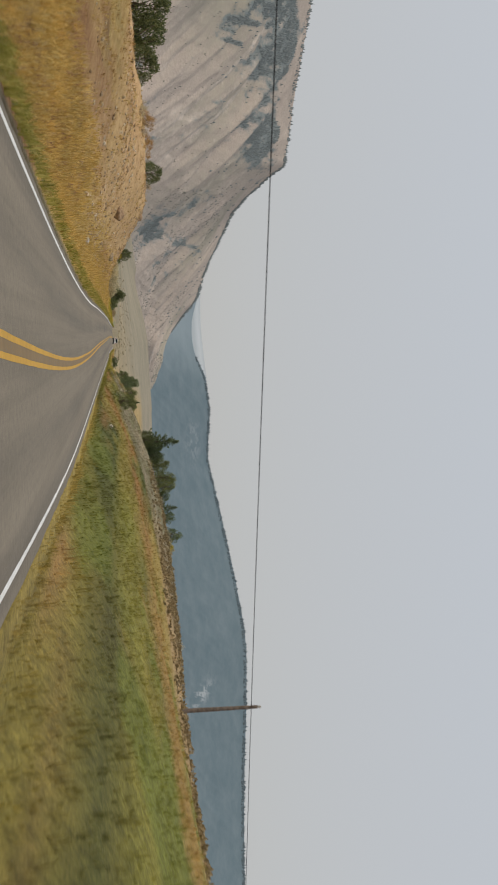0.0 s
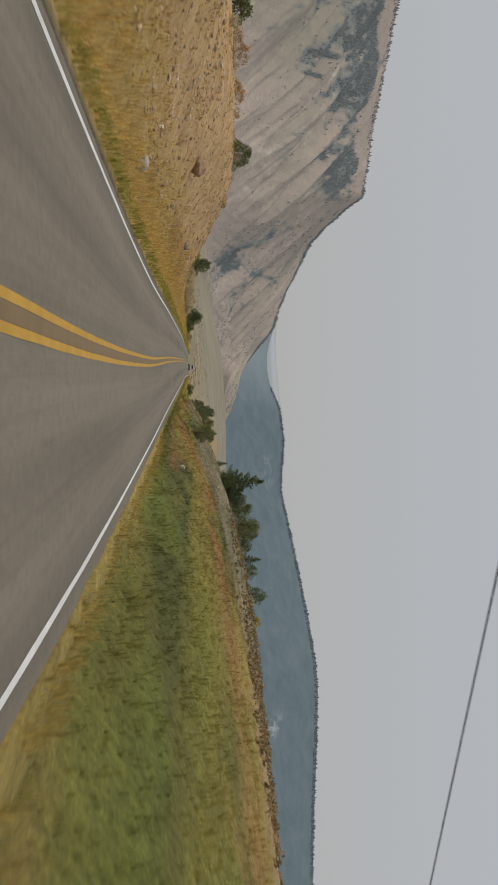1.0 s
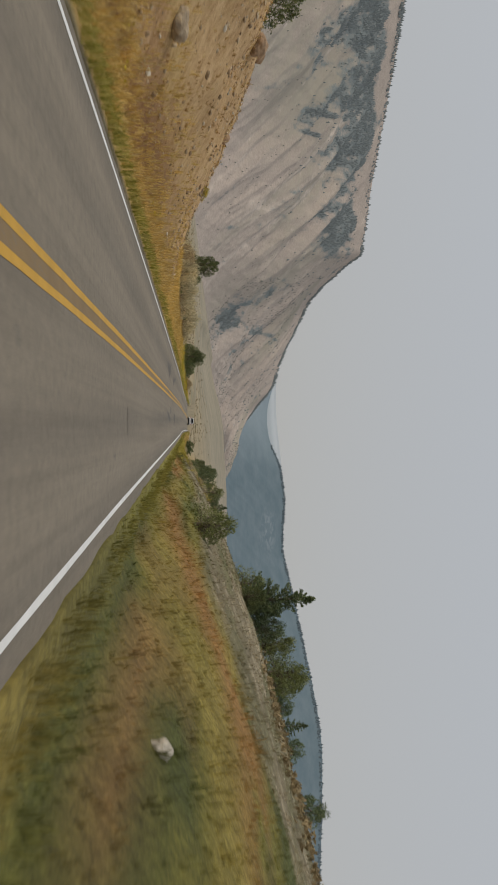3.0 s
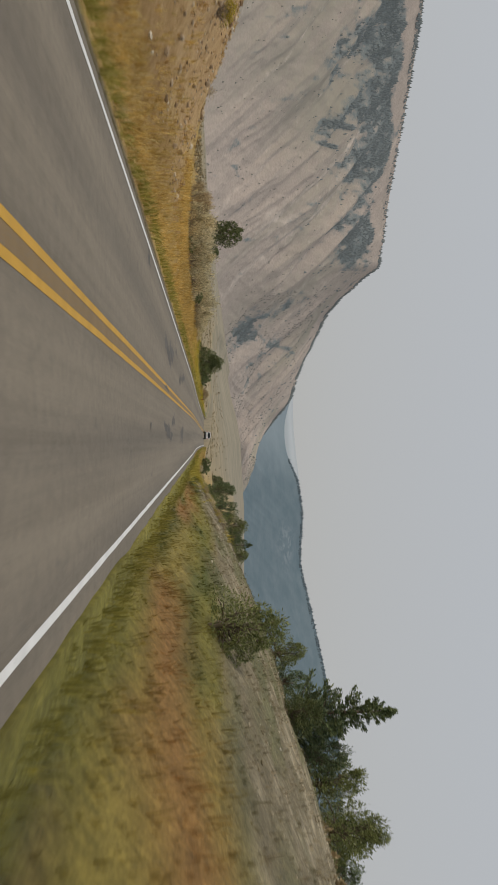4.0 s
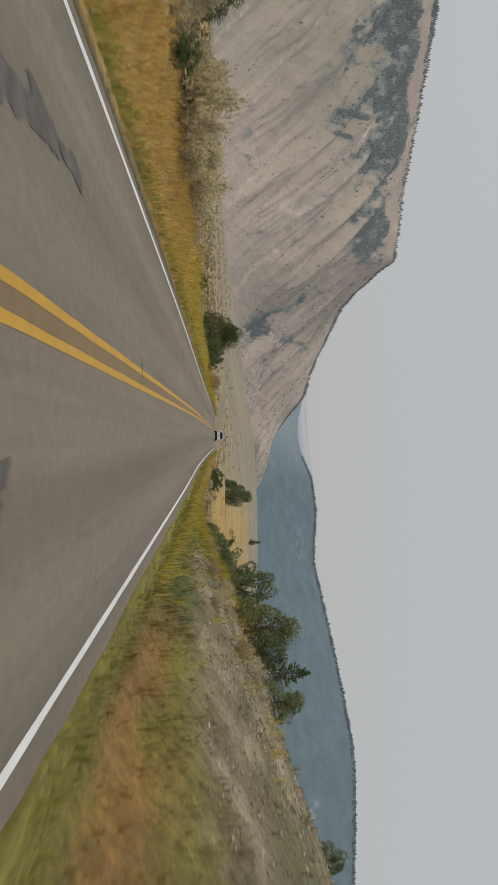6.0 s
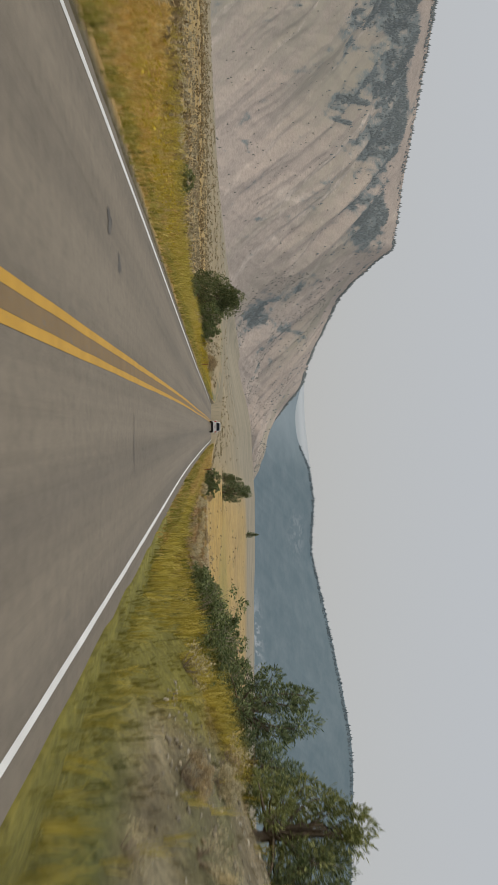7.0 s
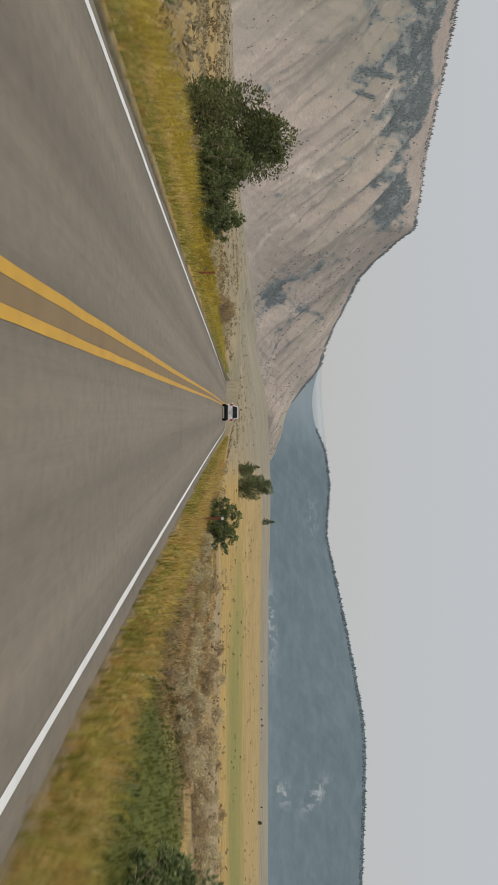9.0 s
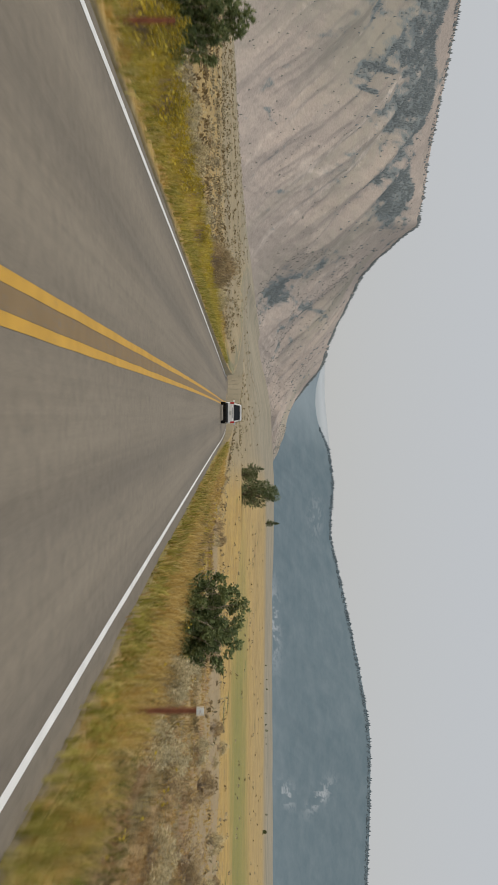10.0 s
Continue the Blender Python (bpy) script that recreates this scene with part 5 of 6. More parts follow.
g = np.random.default_rng(9)
right_far = scatter(g, 6500, 4.08, 8.5, 196, 330, lambda s, x, y: (0.35 + 0.65 * clumps(x, y, 2.5, 3)) * (1 - 0.85 * (s > 5.3) * (y < 256)) * (1 - 0.3 * (y < 258)))
left_gold = scatter(g, 15000, -9, -5.0, -5, 330, lambda s, x, y: (0.4 + 0.6 * clumps(x, y, 2.5, 8)) * (1 - 0.6 * sstep(180, 200, y)) * (1 - 0.85 * sstep(5.8, 7.6, -s) * (y > 45) * (y < 140)))
edge_r = scatter(g, 4000, 3.93, 5.4, 190, 330, lambda s, x, y: 0.35 + 0.65 * clumps(x, y, 1.6, 43))
edge_l = scatter(g, 3800, -5.2, -3.85, -5, 330, lambda s, x, y: 0.2 + 0.7 * clumps(x, y, 1.6, 44))
tufts("edge_grass", "short dry grass along the edge of the asphalt", GOLD_GRASS, np.concatenate([edge_r, edge_l]), g, 6, 0.26, 0.017, 0.6)
tufts("verge_grass", "tall dry golden grass along the road", GOLD_GRASS, np.concatenate([right_far, left_gold]), g, 5, 0.46, 0.020, 0.55)

# the right-hand slope: low sward, then taller clumps
sward = scatter(g, 21000, 4.0, 22, -5, 206, lambda s, x, y: (1 - 0.6 * sstep(11, 20, s)) * (1 - 0.55 * sstep(-0.5, 1.5, s - smooth_curve(RUST_Y, STONE_S, y))))
tufts("slope_grass", "mixed green, straw and rusty grass on the roadside slope", SOWN, sward, g, 6, 0.24, 0.016, 0.8)
dry_s = scatter(g, 9000, 4.0, 19, 252, 312, lambda s, x, y: (0.3 + 0.7 * clumps(x, y, 1.6, 16, -0.15, 0.2)) * (1 - 0.4 * sstep(10, 19, s)))
tufts("dry_meadow_grass", "brown and straw-coloured dry grass beyond the hollow", SOWN, dry_s, g, 6, 0.42, 0.017, 0.65)
tall_s = scatter(g, 11000, 4.15, 16, -5, 206, lambda s, x, y: (0.15 + 0.85 * clumps(x, y, 1.8, 15, -0.1, 0.2)) * (1 - 0.6 * sstep(5.6, 7.5, s)) * (1 - 0.85 * sstep(-0.5, 1.5, s - smooth_curve(RUST_Y, STONE_S, y))))
tufts("slope_tall_grass", "tall feathery seeding grass on the roadside slope", SOWN, tall_s, g, 7, 0.50, 0.014, 0.55)

green_e = scatter(g, 7500, -5.1, -3.8, -5, 330, lambda s, x, y: 0.35 + 0.65 * clumps(x, y, 2.0, 12))
edge_g = scatter(g, 3600, 3.93, 4.9, 196, 330, lambda s, x, y: (1 - 0.5 * sstep(214, 224, y)) * 0.3 + 0.7 * clumps(x, y, 2.0, 37, -0.2, 0.2))
green_m = scatter(g, 6500, 4.0, 8.0, 196, 300, lambda s, x, y: clumps(x, y, 3.0, 33, -0.1, 0.2) * (1 - 0.8 * (s > 6.6) * (y > 205)) * (1 - 0.75 * sstep(214, 224, y)))
tufts("green_grass", "green and yellow roadside grass", GREEN_GRASS, np.concatenate([green_e, green_m, edge_g]), g, 5, 0.40, 0.023, 0.6)
amber = scatter(g, 15000, -9.5, -5.0, -5, 190, lambda s, x, y: (0.35 + 0.65 * clumps(x, y, 2.6, 61, -0.2, 0.2)) * (1 - 0.88 * sstep(5.6, 7.6, -s + 0.8 * vnoise(y * 0.3, 9.0 + 0 * y)) * (y > 45) * (y < 130)))
tufts("amber_grass", "amber dry grass in streaks beside the road", AMBER_GRASS, amber, g, 6, 0.40, 0.018, 0.6)
hollow_g = scatter(g, 9500, 5.0, 19, 206, 259, lambda s, x, y: sstep(0.3, 1.0, s - 4.8) * (1 - sstep(16, 19, s)))
tufts("lush_grass", "lush dark green grass in the wet hollow", LUSH_GRASS, hollow_g, g, 5, 0.30, 0.023, 0.6)
lime = scatter(g, 11000, -8.6, -4.4, 172, 310, lambda s, x, y: (0.15 + 0.85 * clumps(x, y, 2.2, 141, -0.15, 0.2)) * (1 - 0.8 * sstep(6.0, 8.2, -s + 1.2 * vnoise(y * 0.25, 5.0 + 0 * y))))
tufts("lime_grass", "tall yellow-green roadside grass", LIME_GRASS, lime, g, 6, 0.46, 0.018, 0.5)
bank_g = scatter(g, 15000, -24, -7, -5, 150, lambda s, x, y: 0.15 + 0.7 * clumps(x, y, 2.0, 71, 0.05, 0.3))
clod_g = scatter(g, 16000, -17.5, -6.6, 25, 148, lambda s, x, y: (0.25 + 0.75 * clumps(x, y, 1.2, 191, -0.05, 0.2)) * sstep(1.2, 2.6, smooth_curve(BANK_Y, BANK_H, y)))
tufts("dry_clumps", "small brown dry clumps over the dirt bank", RUST_GRASS, clod_g[::3], g, 6, 0.17, 0.024, 1.0)
belt_g = scatter(g, 5000, 12.0, 30, 253, 302, lambda s, x, y: (0.25 + 0.75 * clumps(x, y, 2.0, 95, -0.1, 0.2)) * (1 - (s > 8) * (y < 257)))
flat_g = scatter(g, 13000, -50, 60, 195, 345, lambda s, x, y: (np.abs(s) > 6) * (1 - 0.95 * (s > 5.5) * (s < 19) * (y > 206) * (y < 257)) * (0.2 + 0.8 * clumps(x, y, 3.0, 91, 0.0, 0.3)) * (1 - 0.5 * sstep(20, 60, np.abs(s))))
tufts("bunch_grass", "short straw-coloured bunch grass on slopes and flats", GOLD_GRASS, np.concatenate([bank_g, flat_g, belt_g]), g, 4, 0.24, 0.020, 0.8)
straw_r = scatter(g, 4200, 4.4, 7.4, 214, 268, lambda s, x, y: (1 - (s > 5.2) * (y < 254)) * (1 - 0.55 * sstep(222, 230, y) * (1 - sstep(246, 252, y))) * (0.25 + 0.75 * clumps(x, y, 2.0, 17, -0.15, 0.2)))
tufts("straw_seed_grass", "tall golden straw grass beside the hollow", GOLD_GRASS, straw_r, g, 9, 0.70, 0.013, 0.5)
tall_r = np.concatenate([scatter(g, 5200, 4.6, 10.5, 165, 256, lambda s, x, y: (0.3 + 0.7 * clumps(x, y, 2.0, 14)) * (1 - 0.95 * (s > 5.2) * (y < 189)) * (1 - 0.5 * (s < 5.2) * (y < 187)) * (1 - 0.75 * (y > 203)) * (1 - (s > 7) * (y > 203))),
                         scatter(g, 700, -10.2, -7.4, 244, 262, lambda s, x, y: 0.8 + 0 * s),
                         scatter(g, 2400, -10, -5.2, 190, 300, lambda s, x, y: 0.15 + 0.85 * clumps(x, y, 2.0, 24))])
tufts("seed_grass", "waist-high pale grass with drooping seed heads", LIME_GRASS, tall_r, g, 10, 0.75, 0.014, 0.5)


def flower_heads(pts, rng):
    """Small yellow flower heads on thin stalks, joined."""
    z = ground_z(pts[:, 0], pts[:, 1]) + rng.uniform(0.3, 0.62, len(pts))
    foot = np.stack([pts[:, 0], pts[:, 1], z], -1)
    heads = np.repeat(foot, 4, 0) + rng.normal(size=(len(pts) * 4, 3)) * 0.045
    v, f = quads(heads, 0.032, rng, 0.5, 0.9)
    w = np.array([0.004, 0, 0])
    n = len(foot)
    sv = np.stack([foot - w - (0, 0, 0.6), foot + w - (0, 0, 0.6), foot + w, foot - w], 1).reshape(-1, 3)
    f2 = np.arange(n * 4).reshape(n, 4) + len(v)
    me = mesh_of("roadside_flowers", np.concatenate([v, sv]), np.concatenate([f, f2]), BLOSSOM)
    tagged(new("roadside_flowers", me), "small yellow wildflowers in roadside grass", "flowers", kind="stuff")


flower_heads(np.concatenate([scatter(g, 1500, -7.2, -4.5, 175, 300, lambda s, x, y: clumps(x, y, 2.5, 171, 0.05, 0.3)),
                             scatter(g, 260, -6.0, -4.6, 40, 130, lambda s, x, y: clumps(x, y, 2.0, 181, 0.2, 0.35)),
                             scatter(g, 200, 6.0, 12.0, 255, 300, lambda s, x, y: 0.6 + 0 * s)]), g)


def far_scrub(count, name, label, mat, seed, lo, hi):
    """Low shrubs dotted over the open valley floor, joined."""
    rng = np.random.default_rng(seed)
    b = np.radians(rng.uniform(-40, 34, count))
    r = 42 * 20 ** rng.random(count)
    x, y = r * np.sin(b), 235 + r * np.cos(b)
    close = rng.random(count) < 0.42
    x = np.where(close, -8.2 - 62 * rng.random(count) ** 1.6, x)
    y = np.where(close, rng.uniform(160, 345, count), y)
    keep = (np.abs(x - road_x(y)) > 7.5) & (fractal(x * 0.02 + seed, y * 0.02, 3) > -0.25) & ((x < 12) | (rng.random(count) < 0.16))
    x, y = x[keep], y[keep]
    n = len(x)
    k = 12
    size = rng.uniform(lo, hi, n) * (1 + 1.7 * sstep(60, 500, np.hypot(x, y - 235)))
    d = rng.normal(size=(n, k, 3))
    d /= np.linalg.norm(d, axis=2, keepdims=True)
    d[..., 2] = np.abs(d[..., 2]) * 0.8 + 0.1
    c = np.stack([x, y, ground_z(x, y)], -1)[:, None] + d * size[:, None, None]
    v, f = quads(c.reshape(-1, 3), 0.17 * np.repeat(1 + 1.2 * sstep(60, 500, np.hypot(x, y - 235)), k), rng, 0.3, 0.45, d.reshape(-1, 3))
    tagged(new(name, mesh_of(name, v, f, mat)), label, "scrub", kind="stuff")


def crest_scrub(count, seed):
    """Small dry shrubs along the top of the right-hand hillside, joined."""
    rng = np.random.default_rng(seed)
    foot = scatter(rng, count, 15.5, 34, 10, 128, lambda s, x, y: (0.25 + 0.75 * clumps(x, y, 3.0, 211, -0.1, 0.2)) * sstep(-1.5, 1.0, s - smooth_curve(RUST_Y, STONE_S, y)))
    n, k = len(foot), 14
    size = rng.uniform(0.12, 0.42, n)
    d = rng.normal(size=(n, k, 3))
    d /= np.linalg.norm(d, axis=2, keepdims=True)
    d[..., 2] = np.abs(d[..., 2]) * 0.8 + 0.1
    c = np.stack([foot[:, 0], foot[:, 1], ground_z(foot[:, 0], foot[:, 1])], -1)[:, None] + d * size[:, None, None]
    v, f = quads(c.reshape(-1, 3), 0.12, rng, 0.3, 0.5, d.reshape(-1, 3))
    tagged(new("crest_scrub", mesh_of("crest_scrub", v, f, SCRUB_DARK)), "dry brown scrub along the top of the hillside", "scrub", kind="stuff")


crest_scrub(2600, 77)
far_scrub(6000, "valley_scrub", "grey sagebrush dotted over the open valley floor", SAGE_MID, 123, 0.16, 0.5)
far_scrub(4200, "dark_scrub", "dark brown-green shrubs dotted over the open valley floor", SCRUB_DARK, 321, 0.12, 0.42)


# ---- stones ----
def stones(name, label, pts, rng, lo, hi, mat, kind="stuff"):
    t = (1 + 5 ** 0.5) / 2
    ico = np.array([(-1, t, 0), (1, t, 0), (-1, -t, 0), (1, -t, 0), (0, -1, t), (0, 1, t), (0, -1, -t), (0, 1, -t), (t, 0, -1), (t, 0, 1), (-t, 0, -1), (-t, 0, 1)]) / 1.9
    fac = np.array([(0, 11, 5), (0, 5, 1), (0, 1, 7), (0, 7, 10), (0, 10, 11), (1, 5, 9), (5, 11, 4), (11, 10, 2), (10, 7, 6), (7, 1, 8), (3, 9, 4), (3, 4, 2), (3, 2, 6), (3, 6, 8), (3, 8, 9), (4, 9, 5), (2, 4, 11), (6, 2, 10), (8, 6, 7), (9, 8, 1)])
    n = len(pts)
    size = lo * (hi / lo) ** (rng.random(n) ** 2.5)
    shape = size[:, None] * rng.uniform(0.6, 1.2, (n, 3)) * (1, 1, 0.7)
    v = ico[None] * shape[:, None] * rng.uniform(0.75, 1.2, (n, 12, 1))
    a = rng.uniform(0, 6.28, n)
    c, s = np.cos(a)[:, None], np.sin(a)[:, None]
    v = np.stack([v[..., 0] * c - v[..., 1] * s, v[..., 0] * s + v[..., 1] * c, v[..., 2]], -1)
    z = ground_z(pts[:, 0], pts[:, 1]) + 0.15 * size
    v = v + np.stack([pts[:, 0], pts[:, 1], z], -1)[:, None]
    f = (np.arange(n)[:, None, None] * 12 + fac[None]).reshape(-1, 3)
    return tagged(new(name, mesh_of(name, v.reshape(-1, 3), f, mat)), label, "rocks", kind=kind)


STONE = make_leaf("pale_stone", [(0.0, (0.24, 0.155, 0.085)), (0.5, (0.43, 0.315, 0.20)), (0.9, (0.58, 0.46, 0.32)), (1.0, (0.70, 0.62, 0.5))], 0.95)
SLOPE_STONE = make_leaf("slope_stone", [(0.0, (0.20, 0.16, 0.10)), (0.6, (0.34, 0.285, 0.19)), (1.0, (0.56, 0.50, 0.39))], 0.95)
GREY_STONE = make_leaf("grey_gravel", [(0.0, (0.18, 0.155, 0.115)), (0.6, (0.29, 0.26, 0.20)), (1.0, (0.45, 0.415, 0.335))], 0.95)
BROWN_ROCK = plain("brown_rock", (0.33, 0.215, 0.125), 0.95, vary=0.35, scale=5)
GREY_ROCK = plain("grey_rock", (0.36, 0.275, 0.18), 0.95, vary=0.35, scale=5)
PALE_ROCK = plain("pale_rock", (0.46, 0.41, 0.33), 0.95, vary=0.3, scale=6)
s1 = scatter(g, 10000, -18, -7.0, 25, 150, lambda s, x, y: (0.25 + 0.75 * clumps(x, y, 4.0, 7, -0.1, 0.2)) * sstep(1.9, 3.2, smooth_curve(BANK_Y, BANK_H, y)))
s2 = scatter(g, 9000, 7, 24, 98, 186, lambda s, x, y: sstep(-0.8, 1.2, s - smooth_curve(RUST_Y, STONE_S, y)) * (0.2 + 0.8 * clumps(x, y, 4.0, 19, 0.0, 0.2)))
s3 = scatter(g, 2400, 6.6, 13, 166, 187, lambda s, x, y: 0.3 + 0.7 * clumps(x, y, 2.0, 29, -0.1, 0.2))
stones("gravel_stones", "grey gravel and stones on the low slope", s3, g, 0.025, 0.10, GREY_STONE)
stones("bank_stones", "pale stones strewn over the dirt bank and slope", s1, g, 0.025, 0.15, STONE)
stones("slope_stones", "small pale stones strewn over the stony slope", s2, g, 0.02, 0.085, SLOPE_STONE)


def boulder(name, label, x, y, size, mat, seed, flat=0.7):
    rng = np.random.default_rng(seed)
    bm = bmesh.new()
    bmesh.ops.create_icosphere(bm, subdivisions=3, radius=1.0)
    off = rng.uniform(0, 50, 3)
    for v in bm.verts:
        k = 1 + 0.35 * noise.noise(Vector(v.co * 1.1) + Vector(off)) + 0.12 * noise.noise(Vector(v.co * 3.3) + Vector(off))
        v.co = Vector((v.co.x * k, v.co.y * k * 0.8, v.co.z * k * flat)) * size
    me = bpy.data.meshes.new(name)
    bm.to_mesh(me)
    bm.free()
    me.materials.append(mat)
    ob = tagged(new(name, me), label, "boulder")
    ob.location = (x, y, float(ground_z(x, y)) + 0.12 * size * flat)
    ob.rotation_euler = (0, 0, seed)
    return ob


boulder("boulder", "large brown boulder set in the dirt bank", -8.7, 74.4, 0.62, BROWN_ROCK, 3)
boulder("boulder", "pale round boulder in the green grass", 8.9, 84.8, 0.24, PALE_ROCK, 4, 0.9)
boulder("boulder", "large brown boulder on the crest of the dirt bank", -12.9, 109.0, 0.6, BROWN_ROCK, 5, 0.7)
boulder("boulder", "brown boulder on the crest of the dirt bank", -14.0, 112.6, 0.5, BROWN_ROCK, 6, 0.7)
boulder("boulder", "grey rock low on the dirt bank", -7.1, 93.7, 0.5, GREY_ROCK, 7, 0.55)
boulder("boulder", "brown boulder on the crest of the dirt bank", -11.6, 117.5, 0.4, BROWN_ROCK, 9, 0.8)
boulder("boulder", "pale flat boulder beside the road's verge", -4.6, 55.2, 0.34, PALE_ROCK, 12, 0.6)
boulder("boulder", "small brown rock beside a pale boulder", -4.3, 53.9, 0.24, BROWN_ROCK, 13, 0.6)


# ---- road repairs ----
TAR = plain("dark_asphalt_repair", (0.122, 0.110, 0.095), 0.85, vary=0.25, scale=3)


def repair(x, y, wide, long, seed, lean=0.0):
    """A ragged thin dark patch lying on the asphalt."""
    rng = np.random.default_rng(seed)
    n = 40
    t = np.linspace(0, 2 * math.pi, n, endpoint=False)
    r = 1 + 0.22 * np.sin(3 * t + seed) + 0.15 * np.sin(5 * t + 2 * seed) + 0.09 * rng.normal(size=n)
    dy = 0.5 * long * r * np.sin(t)
    dx = 0.5 * wide * r * np.cos(t) + lean * dy
    Y = y + dy
    X = x + dx
    S = X - road_x(Y)
    Z = road_z(Y) - 0.02 * (S / 3.9) ** 2 + 0.0035 + 0.0006 * (seed % 10)
    me = bpy.data.meshes.new("road_patch")
    me.from_pydata([tuple(p) for p in np.stack([X, Y, Z], -1)], [], [tuple(range(n))])
    me.materials.append(TAR)
    part_mesh("road_patch", me, ROAD, "dark ragged asphalt repair")


for k, q in enumerate([(-0.35, 143.0, 0.55, 3.6, -0.05), (-0.75, 148.8, 0.5, 5.6, -0.06), (2.55, 145.8, 0.9, 4.6, -0.1), (-0.5, 130.5, 0.8, 6.5, -0.1), (1.07, 127.5, 0.14, 3.4, 0.0),
                       (2.75, 129.0, 0.5, 7.0, 0.05), (2.1, 133.5, 0.5, 3.0, 0.0), (2.65, 118.4, 0.22, 0.45, 0.0), (-1.5, 179.8, 0.38, 0.5, 0.0), (-1.12, 181.2, 0.34, 0.45, 0.0),
                       (-1.85, 118.2, 0.4, 0.9, 0.0), (1.9, 183.6, 0.9, 0.16, 0.0), (1.32, 144.0, 0.36, 0.12, 0.0), (-1.3, 137.5, 0.4, 2.4, 0.1), (3.3, 92.0, 0.7, 0.14, 0), (2.9, 75.5, 0.5, 0.2, 0),
                       (0.6, 160.0, 0.5, 0.14, 0), (-2.1, 84.0, 0.12, 1.2, 0), (1.4, 205.0, 0.25, 0.3, 0), (1.6, 241.3, 1.1, 0.25, 0.1), (1.2, 219.5, 0.6, 0.18, 0)]):
    if q[3] < 2 or q[2] < 0.3:
        repair(q[0], q[1], q[2], q[3], k + 1, q[4])
        continue
    rng_fix = np.random.default_rng(k)
    bits = int(4 + q[3])
    for j in range(bits):
        along = (j + rng_fix.random()) / bits - 0.5
        repair(q[0] + rng_fix.normal() * 0.22 * q[2] + q[4] * along * q[3], q[1] + along * q[3], q[2] * rng_fix.uniform(0.35, 0.85), q[3] * rng_fix.uniform(0.10, 0.30), 10 * k + j, rng_fix.normal() * 0.06)


# ---- roadside posts, utility pole ----
RUST = plain("rusted_steel", (0.23, 0.085, 0.045), 0.8, vary=0.3, scale=18)
WOOD = plain("weathered_pole_wood", (0.15, 0.12, 0.10), 0.95, vary=0.35, scale=4)
WIRE = plain("black_cable", (0.012, 0.012, 0.012), 0.8)
PORCELAIN = plain("insulator_porcelain", (0.35, 0.33, 0.30), 0.3)
REFLECT = plain("white_reflector", (0.80, 0.79, 0.75), 0.4, vary=0.04)


def box(bm, size, centre, bevel=0.0):
    r = bmesh.ops.create_cube(bm, size=1.0)
    for v in r["verts"]:
        v.co = Vector((v.co.x * size[0] + centre[0], v.co.y * size[1] + centre[1], v.co.z * size[2] + centre[2]))
    if bevel:
        edges = list({e for v in r["verts"] for e in v.link_edges})
        bmesh.ops.bevel(bm, geom=edges, offset=bevel, segments=2, affect="EDGES", profile=0.5)


def cylinder(bm, radius, depth, m, r2=None, segments=16):
    bmesh.ops.create_cone(bm, cap_ends=True, segments=segments, radius1=radius, radius2=radius if r2 is None else r2, depth=depth, matrix=m)


def delineator(x, y, height, plate, label):
    base = tagged(new("marker_post"), label, "post", group="roadside marker posts")
    bm = bmesh.new()
    # U-shaped steel channel
    box(bm, (0.07, 0.006, height + 0.3), (0, 0, height / 2 - 0.15), 0.002)
    for sx in (-1, 1):
        box(bm, (0.006, 0.03, height + 0.3), (sx * 0.038, 0.015, height / 2 - 0.15), 0.002)
    part("post", bm, RUST, base)
    if plate:
        bm = bmesh.new()
        box(bm, (0.11, 0.012, 0.11), (0, -0.012, height - 0.045), 0.004)
        part("reflector", bm, REFLECT, base, "square white reflector plate")
        bm = bmesh.new()
        cylinder(bm, 0.008, 0.02, pose(0, -0.02, height - 0.045, 90))
        part("bolt", bm, RUST, base)
    base.location = (x, y, float(ground_z(x, y)))
    return base


gz = float(ground_z(5.15, 250.8))
delineator(5.15, 250.8, 1.08 - gz, True, "rusty steel marker post with a white reflector")
gz = float(ground_z(-4.4, 250.3))
delineator(-4.4, 250.3, 0.72 - gz, False, "plain rusty steel marker post by the road edge")


def utility_pole(x, y, top):
    z = float(ground_z(x, y))
    base = tagged(new("utility_pole"), "thin weathered wooden utility pole with one cable", "pole")
    base.location = (x, y, z)
    bm = bmesh.new()
    cylinder(bm, 0.15, top - z + 1.0, pose(0, 0, (top - z - 1.0) / 2 + 0.0), 0.10)
    part("pole", bm, WOOD, base)
    bm = bmesh.new()
    cylinder(bm, 0.05, 0.22, pose(0, 0, top - z + 0.10))
    cylinder(bm, 0.085, 0.07, pose(0, 0, top - z + 0.12))
    part("insulator", bm, PORCELAIN, base, "small porcelain insulator")
    pts = []
    for xx in np.linspace(-46, 72, 90):
        yy = y + 0.7 * (xx - x)
        zz = 7.704 + 0.0708 * xx + 9.34e-5 * xx * xx
        pts.append((xx - x, yy - y, zz - z, 0.021))
    v, f = tubes([pts], 6)
    part_mesh("cable", mesh_of("cable", v, f, WIRE, True), base, "black sagging cable")
    return base


utility_pole(23.0, 53.0, 9.75)

